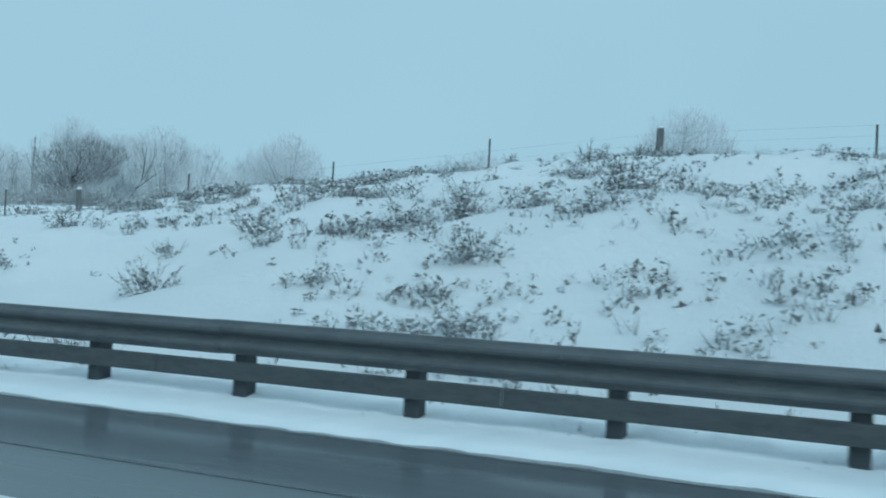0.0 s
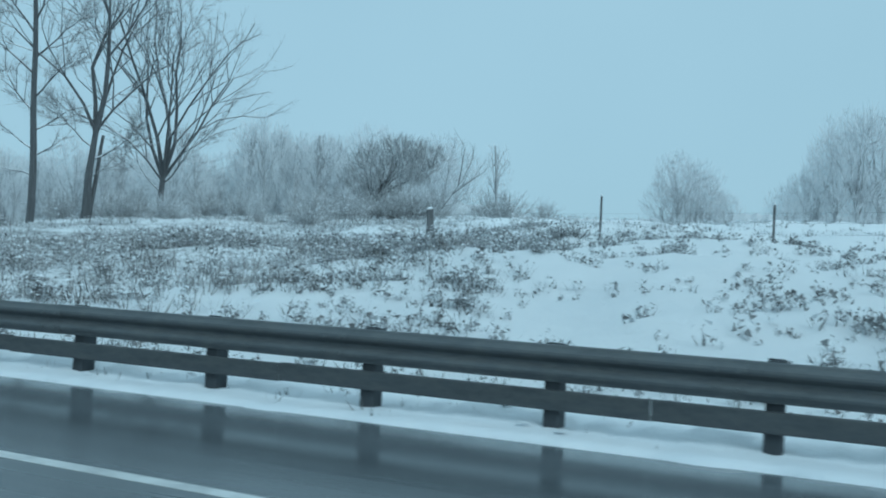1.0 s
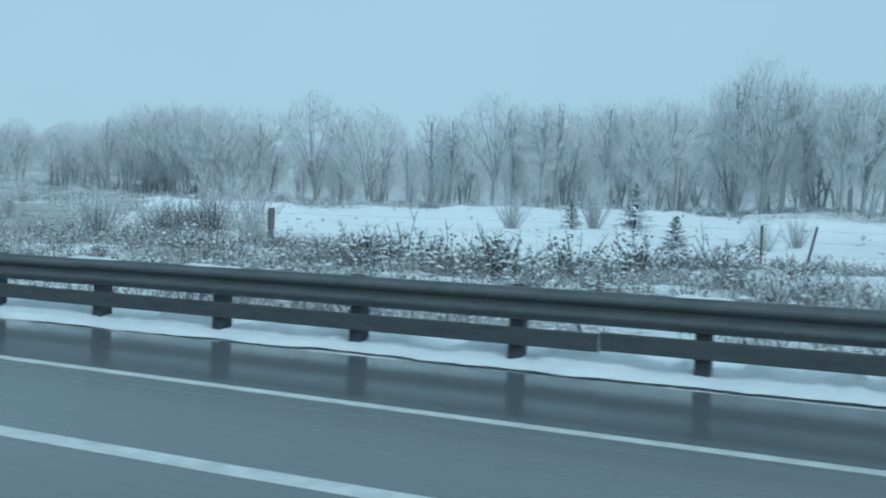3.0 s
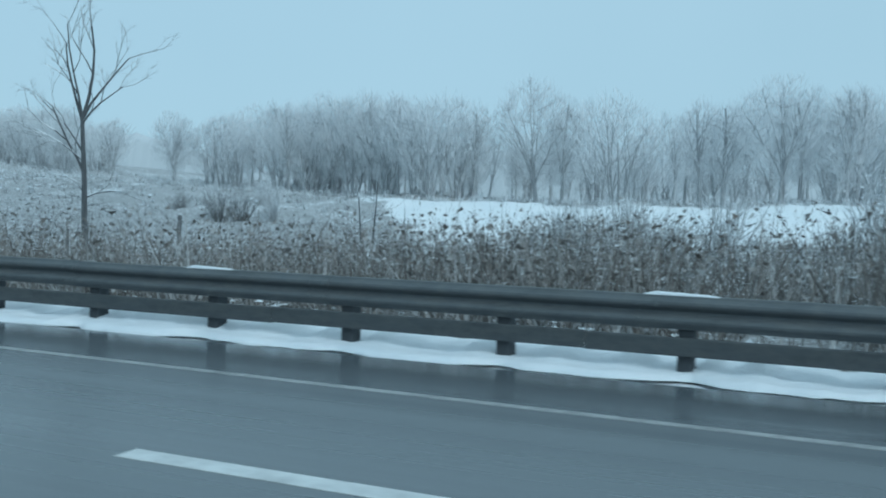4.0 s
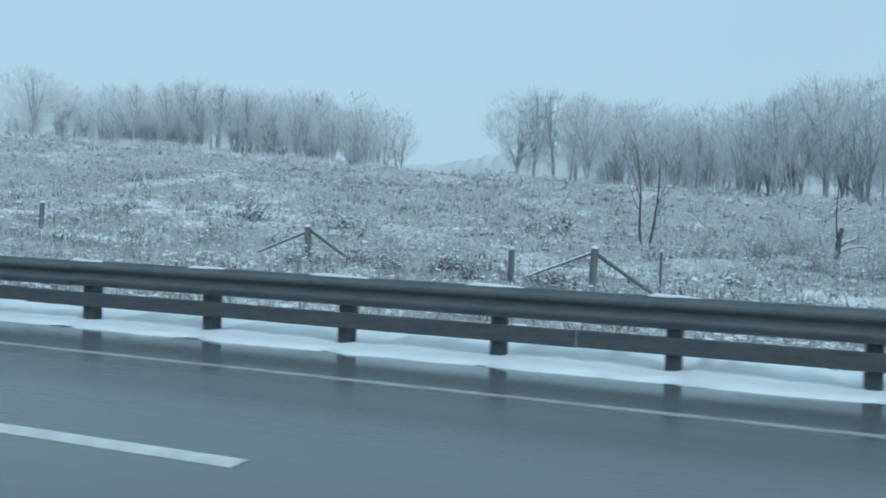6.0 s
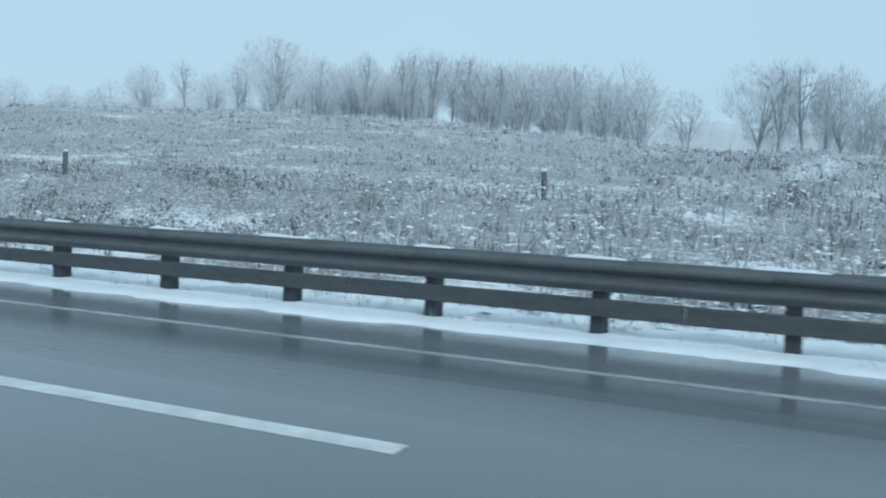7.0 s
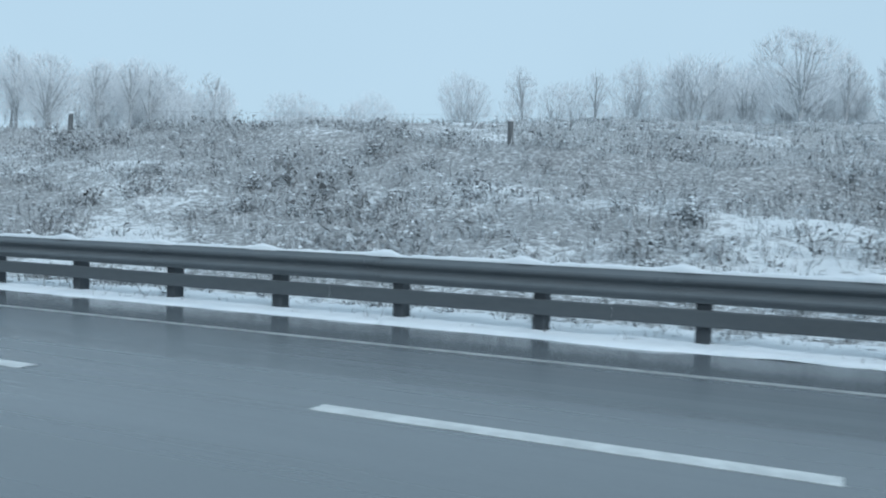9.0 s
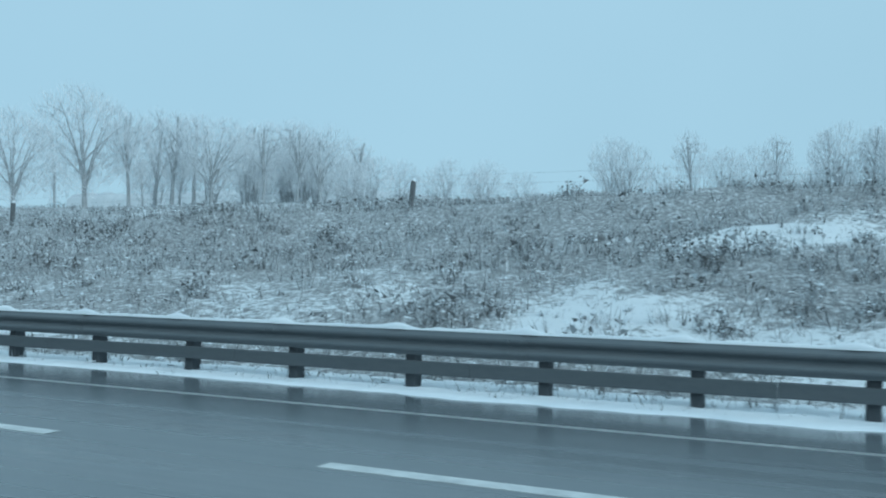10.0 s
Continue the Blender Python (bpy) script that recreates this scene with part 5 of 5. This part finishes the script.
clots = [weeds("dead_weeds", "small dark dead weeds poking through the snow bank", -46, 25, 1.2, 22, 11.0, 6, 0.12, 0.40, 0.014, 21, M_DARKWEED, 3.0, 3.0, 0.3, 0.8, 8, 0.4, 1.5),
         weeds("dead_weeds", "tight clumps of dark leafy dead weeds in the snow", -46, -31, 2.2, 21, 24.0, 6, 0.22, 0.60, 0.012, 35, M_DARKWEED, 12.0, 7.0, 0.7, 0.8, 9, 0.8),
         weeds("dead_weeds", "tight clumps of dark leafy dead weeds in the snow", -13, 2, 2.2, 21, 20.0, 6, 0.20, 0.50, 0.012, 37, M_DARKWEED, 4.0, 6.0, 0.4, 0.8, 14, 0.5, 1.6),
         weeds("dead_weeds", "scattered dark leaves and stalks poking through snow", -46, 25, 1.4, 21, 5.0, 3, 0.08, 0.26, 0.012, 36, M_DARKWEED, 5.0, 0.4, 0.2, 0.8, 9, 0.4, 1.8),
         weeds("dead_weeds", "small clumps of dark dead leaves along the snow bank", -36, -8, 2.0, 21, 3.2, 5, 0.16, 0.42, 0.012, 38, M_DARKWEED, 6.0, 1.6, 0.3, 0.8, 18, 0.6, 1.6),
         weeds("dead_weeds", "dark weeds and grass showing under the rail", -44, 25, -0.25, 1.8, 26.0, 8, 0.12, 0.36, 0.014, 31, M_DARKWEED, 3.0, 0.8, 0.2),
         weeds("dead_weeds", "dark weeds and grass showing under the rail", -385, -215, -0.35, 1.6, 20.0, 7, 0.10, 0.32, 0.014, 32, M_DARKWEED, 3.0, 0.7, 0.25),
         weeds("dead_weeds", "tangled snow-dusted weeds along the verge", -125, -34, 1.2, 22, 9.0, 6, 0.2, 0.58, 0.016, 22, M_VERGE, 1.3, 0.6, 0.3, 0.9, 0, 0.2),
         weeds("dead_weeds", "dark dead weed clumps along the verge", -125, -34, 2.4, 22, 5.5, 6, 0.22, 0.66, 0.014, 27, M_DARKWEED, 1.25, 1.6, 0.4, 0.9, 12, 0.3),
         weeds("dead_weeds", "pale dead grass in the hollow behind the rail", -245, -125, 1.2, 22, 5.0, 7, 0.22, 0.62, 0.016, 23, M_WEED, 1.2, 0.7, 0.4, 1.2, 0, 0.5),
         weeds("dead_weeds", "dark dead weed clumps in the hollow", -245, -125, 2.0, 60, 1.8, 6, 0.3, 0.8, 0.02, 29, M_DARKWEED, 1.1, 2.0, 0.4, 0.9, 6, 0.8),
         weeds("dead_weeds", "snow-dusted dead grass on the rising bank", -385, -245, 1.0, 22, 11.0, 6, 0.14, 0.46, 0.013, 24, M_WEED, 1.5, 0.4, 0.25, 0.9, 0, 0.10),
         weeds("dead_weeds", "dark dead weed clumps on the rising bank", -385, -245, 2.0, 20, 7.0, 5, 0.18, 0.5, 0.014, 28, M_DARKWEED, 1.4, 3.0, 0.3, 0.8, 14, 0.3, 1.5),
         weeds("dead_weeds", "tall brown dead weeds crowding behind the rail", -153, -121, 1.6, 9.5, 7.5, 10, 1.2, 1.95, 0.017, 39, M_BROWNWEED, 1.6, 0.5, 0.12, 0.7, 26),
         weeds("dead_weeds", "low brown dead weeds behind the rail", -160, -134, 1.4, 13, 5.0, 7, 0.45, 0.9, 0.016, 40, M_BROWNWEED, 1.2, 0.9, 0.3, 0.9, 6),
         weeds("field_grass", "snow-dusted dead grass of the far field", -430, 10, 22, 62, 1.65, 6, 0.2, 0.5, 0.03, 25, M_WEED, 1.5, 0.5, 0.35, 1.2),
         weeds("field_grass", "snow-dusted stubble at the foot of the woods", -430, -10, 62, 125, 0.5, 6, 0.35, 0.8, 0.05, 26, M_WEED, 1.1, 0.8, 0.6, 1.5),
         # added brush, coloured pale to act as haze at the trees' feet
         weeds("undergrowth", "pale brush between the trees, standing in for ground haze", -430, -10, 88, 150, 0.30, 8, 0.5, 1.5, 0.05, 33, M_HAZETWIG, 1.4, 0.6, 0.1)]
tagged(new("snow_clots", tri_mesh("snow_clots", np.concatenate(clots), M_SNOW)), "clots of snow held in the dead weeds", "snow", kind="stuff")


# ---- farm fence ----
fence = tagged(empty("farm_fence"), "old farm fence of weathered posts and wire", "fence")


def fence_post(h, r, seed):
    v, f, k = [], [], 9
    for z, s in ((-0.5, 1.05), (h * 0.5, 1.0), (h - 0.04, 0.97), (h, 0.86)):
        for j in range(k):
            a = 6.283 * j / k
            q = r * s * (1 + 0.08 * math.sin(3 * a + seed)) 
            v.append((q * math.cos(a), q * math.sin(a), z + (0.03 * math.cos(a) if z == h else 0)))
    for i in range(3):
        f += [(i * k + j, i * k + (j + 1) % k, (i + 1) * k + (j + 1) % k, (i + 1) * k + j) for j in range(k)]
    f.append(tuple(range(3 * k, 4 * k)))
    post = mesh_of("post", v, f, [M_FENCEPOST])
    v, f = [], []
    for s, z in ((0.95, h - 0.005), (0.8, h + 0.05), (0.3, h + 0.075)):
        v += [(r * s * math.cos(6.283 * j / k), r * s * math.sin(6.283 * j / k), z) for j in range(k)]
    for i in range(2):
        f += [(i * k + j, i * k + (j + 1) % k, (i + 1) * k + (j + 1) % k, (i + 1) * k + j) for j in range(k)]
    f.append(tuple(range(2 * k, 3 * k)))
    return post, mesh_of("snow_cap", v, f, [M_SNOW], smooth=True)


def set_post(kind, m, label=""):
    post = part("post", POSTS[kind][0], fence, label, m)
    part("snow_cap", POSTS[kind][1], post, "small cap of white snow")


LINE = [(22, 20.5), (0.7, 20.0), (-21.8, 20.2), (-38.4, 18.2), (-57.3, 17.2), (-77.8, 17.0), (-93.5, 17.0), (-112, 16.6), (-132, 17.5), (-150, 19), (-171.1, 40.1)]
LINE_B = [(-205.8, 16.4), (-223.5, 16.4), (-241.3, 16.2), (-258.9, 15.3), (-275.9, 15.4), (-293.4, 15.5), (-310.8, 15.3), (-328.7, 15.2), (-346.4, 15.2), (-364, 15.2), (-381.5, 15.2)]
POSTS = [fence_post(1.25, 0.11, 1), fence_post(1.15, 0.09, 2), fence_post(2.4, 0.16, 3), fence_post(1.3, 0.035, 4)]
rnd = random.Random(4)
for x, y in LINE[:-1] + LINE_B:
    set_post(1 if x < -200 else rnd.randrange(2), pose(x, y, height(x, y) - (0.2 if x < -200 else 0.0), rnd.uniform(-4, 4), rnd.uniform(-4, 4), rnd.uniform(0, 360)))
set_post(2, pose(-171.8, 43.5, height(-171.1, 40.1), 0, 2, 0), "tall round post capped with snow")
for x, y, lean in ((-4.7, 20.1, 0), (-10.4, 20.1, 0), (-16.5, 20.1, 0), (-25.3, 19.8, 0), (-28.4, 19.4, 0), (-33.2, 18.8, 0), (6.6, 20.2, 0), (-65.5, 17.1, 3), (-71.1, 17.0, 0), (-86.0, 17.0, 14), (-87.4, 17.0, -8), (-92.5, 17.0, 2), (-95.7, 17.0, 12), (-96.8, 17.0, 0),
                   (-194.3, 17.5, 14), (-201.6, 17.0, 0)):
    set_post(3, pose(x, y, height(x, y) - 0.05, 0, lean, 20))
set_post(1, pose(-84.7, 17.0, height(-84.7, 17.0) - 0.25, 0, -4, 0), "short grey stub of a fence post")
brace = [(Vector((0, 0, 1.15)), Vector((1.9, 0, -0.1)), 0.06, 0.05, 0), (Vector((0, 0, 1.1)), Vector((-1.8, 0.2, 0.35)), 0.05, 0.04, 0)]
part("brace", tube_mesh("brace", brace, M_FENCEPOST), fence, "leaning brace pole with snow on it", pose(-203.4, 16.2, height(-203.4, 16.2), 0, 0, 15))
part("brace", tube_mesh("brace", brace, M_FENCEPOST), fence, "leaning brace pole with snow on it", pose(-212.5, 16.4, height(-212.5, 16.4), 0, 0, 10))
set_post(0, pose(-212.5, 16.4, height(-212.5, 16.4) - 0.02, 0, -3, 0))
set_post(0, pose(-203.4, 16.2, height(-203.4, 16.2) - 0.02, 0, 3, 0))
for line in (LINE[:-1], LINE_B):
    for up in (0.45, 0.78, 1.08):
        for (xa, ya), (xb, yb) in zip(line, line[1:]):
            run = [(Vector((xa, ya, height(xa, ya) + up)), Vector((xb, yb, height(xb, yb) + up)), 0.0022, 0.0022, 0)]
            part("wire", tube_mesh("wire", run, M_CHANNEL), fence, "thin fence wire")


# ---- road signs ----
M_YELLOW = plain_material("yellow_orange_sign_face", (0.80, 0.36, 0.03), 0.4, 0.06)
M_WHITE = plain_material("white_sign_face", (0.70, 0.72, 0.72), 0.4, 0.05)
M_BLACK = plain_material("black_sign_ink", (0.02, 0.02, 0.024), 0.5, 0.1)
M_SIGNBACK = plain_material("bare_aluminium", (0.45, 0.46, 0.47), 0.4, 0.1, 0.6)


def flat(name, outline, y0, y1, mat, parent, label=""):
    """A plate of an outline in (x, z), between two depths."""
    n = len(outline)
    v = [(x, y0, z) for x, z in outline] + [(x, y1, z) for x, z in outline]
    f = [tuple(range(n)), tuple(reversed(range(n, 2 * n)))] + [(i, i + n, (i + 1) % n + n, (i + 1) % n) for i in range(n)]
    me = mesh_of(name, v, f, [mat])
    bm = bmesh.new()
    bm.from_mesh(me)
    bmesh.ops.recalc_face_normals(bm, faces=bm.faces)
    bm.to_mesh(me)
    bm.free()
    return part(name, me, parent, label)


def rounded(w, h, r, x=0.0, z=0.0):
    pts = []
    for cx, cz, a0 in ((w / 2 - r, h / 2 - r, 0), (-w / 2 + r, h / 2 - r, 90), (-w / 2 + r, -h / 2 + r, 180), (w / 2 - r, -h / 2 + r, 270)):
        pts += [(x + cx + r * math.cos(radians(a0 + a)), z + cz + r * math.sin(radians(a0 + a))) for a in (0, 30, 60, 90)]
    return pts


def ribbon(points, width):
    """The outline of a stroke along points in (x, z)."""
    left, right = [], []
    for i, (x, z) in enumerate(points):
        a, b = points[max(0, i - 1)], points[min(len(points) - 1, i + 1)]
        dx, dz = b[0] - a[0], b[1] - a[1]
        l = math.hypot(dx, dz)
        left.append((x - dz / l * width / 2, z + dx / l * width / 2))
        right.append((x + dz / l * width / 2, z - dx / l * width / 2))
    return left + right[::-1]


def head(x, z, ang, s):
    c, q = math.cos(radians(ang)), math.sin(radians(ang))
    return [(x + c * u - q * w, z + q * u + c * w) for u, w in ((s, 0), (-0.35 * s, 0.72 * s), (-0.35 * s, -0.72 * s))]


def sign_post(parent, x, y0, z0, z1, w):
    bm = box(x - w / 2, x + w / 2, y0, y0 + w, z0, z1, 0.008)
    part("post", bm_mesh("post", bm, M_SIGNPOST), parent, "square brown timber post")


lane_sign = tagged(empty("lane_sign", pose(-251.0, 1.42, 0, 0, 2.4, 60.5)), "yellow-orange sign with black lane arrows on a timber post", "road sign")
W, Z0, Z1 = 0.98, 1.14, 2.64
zc = (Z0 + Z1) / 2
face = flat("panel", rounded(W, Z1 - Z0, 0.04, 0, zc), -0.006, 0.0, M_YELLOW, lane_sign)
flat("backing", rounded(W - 0.01, Z1 - Z0 - 0.01, 0.04, 0, zc), 0.001, 0.006, M_SIGNBACK, lane_sign)
for z in (Z1 - 0.035, Z0 + 0.035):
    flat("border", [(-W / 2 + 0.03, z - 0.012), (W / 2 - 0.03, z - 0.012), (W / 2 - 0.03, z + 0.012), (-W / 2 + 0.03, z + 0.012)], -0.010, -0.006, M_BLACK, face)
flat("arrow", ribbon([(-0.27, 1.40), (-0.27, 1.75), (-0.27, 2.20)], 0.10), -0.010, -0.006, M_BLACK, face)
flat("arrow", head(-0.27, 2.26, 90, 0.19), -0.011, -0.0065, M_BLACK, face)
flat("arrow", ribbon([(-0.265, 1.66), (-0.22, 1.80), (-0.13, 1.92), (-0.02, 2.00)], 0.10), -0.0115, -0.007, M_BLACK, face)
flat("arrow", head(0.0, 2.015, 32, 0.18), -0.012, -0.0075, M_BLACK, face)
flat("arrow", ribbon([(0.15, 1.38), (0.155, 1.65), (0.18, 1.80), (0.25, 1.92)], 0.10), -0.010, -0.006, M_BLACK, face)
flat("arrow", head(0.28, 1.965, 55, 0.18), -0.011, -0.0065, M_BLACK, face)
sign_post(lane_sign, -0.1, 0.008, -0.7, 2.45, 0.16)
part("snow", mesh_of("snow", [(x, y, Z1 + z) for x in (-0.12, 0.0, 0.12, 0.2) for y, z in ((-0.012, 0.0), (0.0, 0.035 - 0.1 * abs(x - 0.04)), (0.02, 0.0))],
                     [(3 * i + j, 3 * i + 3 + j, 3 * i + 4 + j, 3 * i + 1 + j) for i in range(3) for j in range(2)], [M_SNOW]), lane_sign)

park_sign = tagged(empty("parking_sign", pose(-297.6, 0.42, 0, 0, -1.0, 60)), "white parking sign with a black arrow on a timber post", "road sign")
W, Z0, Z1 = 0.95, 2.30, 3.58
zc = (Z0 + Z1) / 2
face = flat("panel", rounded(W, Z1 - Z0, 0.04, 0, zc), -0.006, 0.0, M_WHITE, park_sign)
flat("backing", rounded(W - 0.01, Z1 - Z0 - 0.01, 0.04, 0, zc), 0.001, 0.006, M_SIGNBACK, park_sign)
for z in (Z1 - 0.012, Z0 + 0.012):
    flat("border", [(-W / 2 + 0.03, z - 0.01), (W / 2 - 0.03, z - 0.01), (W / 2 - 0.03, z + 0.01), (-W / 2 + 0.03, z + 0.01)], -0.010, -0.006, M_BLACK, face)
for x in (-W / 2 + 0.015, W / 2 - 0.015):
    flat("border", [(x - 0.009, Z0 + 0.03), (x + 0.009, Z0 + 0.03), (x + 0.009, Z1 - 0.03), (x - 0.009, Z1 - 0.03)], -0.010, -0.006, M_BLACK, face)
v, f = [], []
for j in range(32):
    a = 6.28318 * j / 32
    for r, y in ((0.195, -0.010), (0.165, -0.010), (0.195, -0.006), (0.165, -0.006)):
        v.append((r * math.cos(a), y, zc + 0.11 + r * math.sin(a) * 1.08))
for j in range(32):
    a, b = 4 * j, 4 * ((j + 1) % 32)
    f += [(a, a + 1, b + 1, b), (a, b, b + 2, a + 2), (a + 1, a + 3, b + 3, b + 1)]
part("ring", mesh_of("ring", v, f, [M_BLACK]), face)


def lettering(text, size, x, z, parent, bold=0.0):
    cu = bpy.data.curves.new("lettering", "FONT")
    cu.body, cu.size, cu.align_x, cu.align_y, cu.extrude, cu.offset = text, size, "CENTER", "CENTER", 0.002, bold
    tmp = bpy.data.objects.new("lettering_curve", cu)
    scene.collection.objects.link(tmp)
    bpy.context.view_layer.update()
    me = bpy.data.meshes.new_from_object(tmp.evaluated_get(bpy.context.evaluated_depsgraph_get()))
    bpy.data.objects.remove(tmp)
    me.materials.clear()
    me.materials.append(M_BLACK)
    part("lettering", me, parent, m=pose(x, -0.008, z, 90, 0, 0))


lettering("P", 0.36, 0.0, zc + 0.11, face, 0.010)
lettering("CARPOOL", 0.145, 0.0, Z1 - 0.17, face, 0.002)
flat("arrow", ribbon([(-0.15, zc - 0.45), (0.07, zc - 0.25)], 0.07), -0.010, -0.006, M_BLACK, face)
flat("arrow", head(0.07, zc - 0.25, 43, 0.11), -0.011, -0.0065, M_BLACK, face)
sign_post(park_sign, -0.02, 0.008, -0.7, 3.5, 0.17)
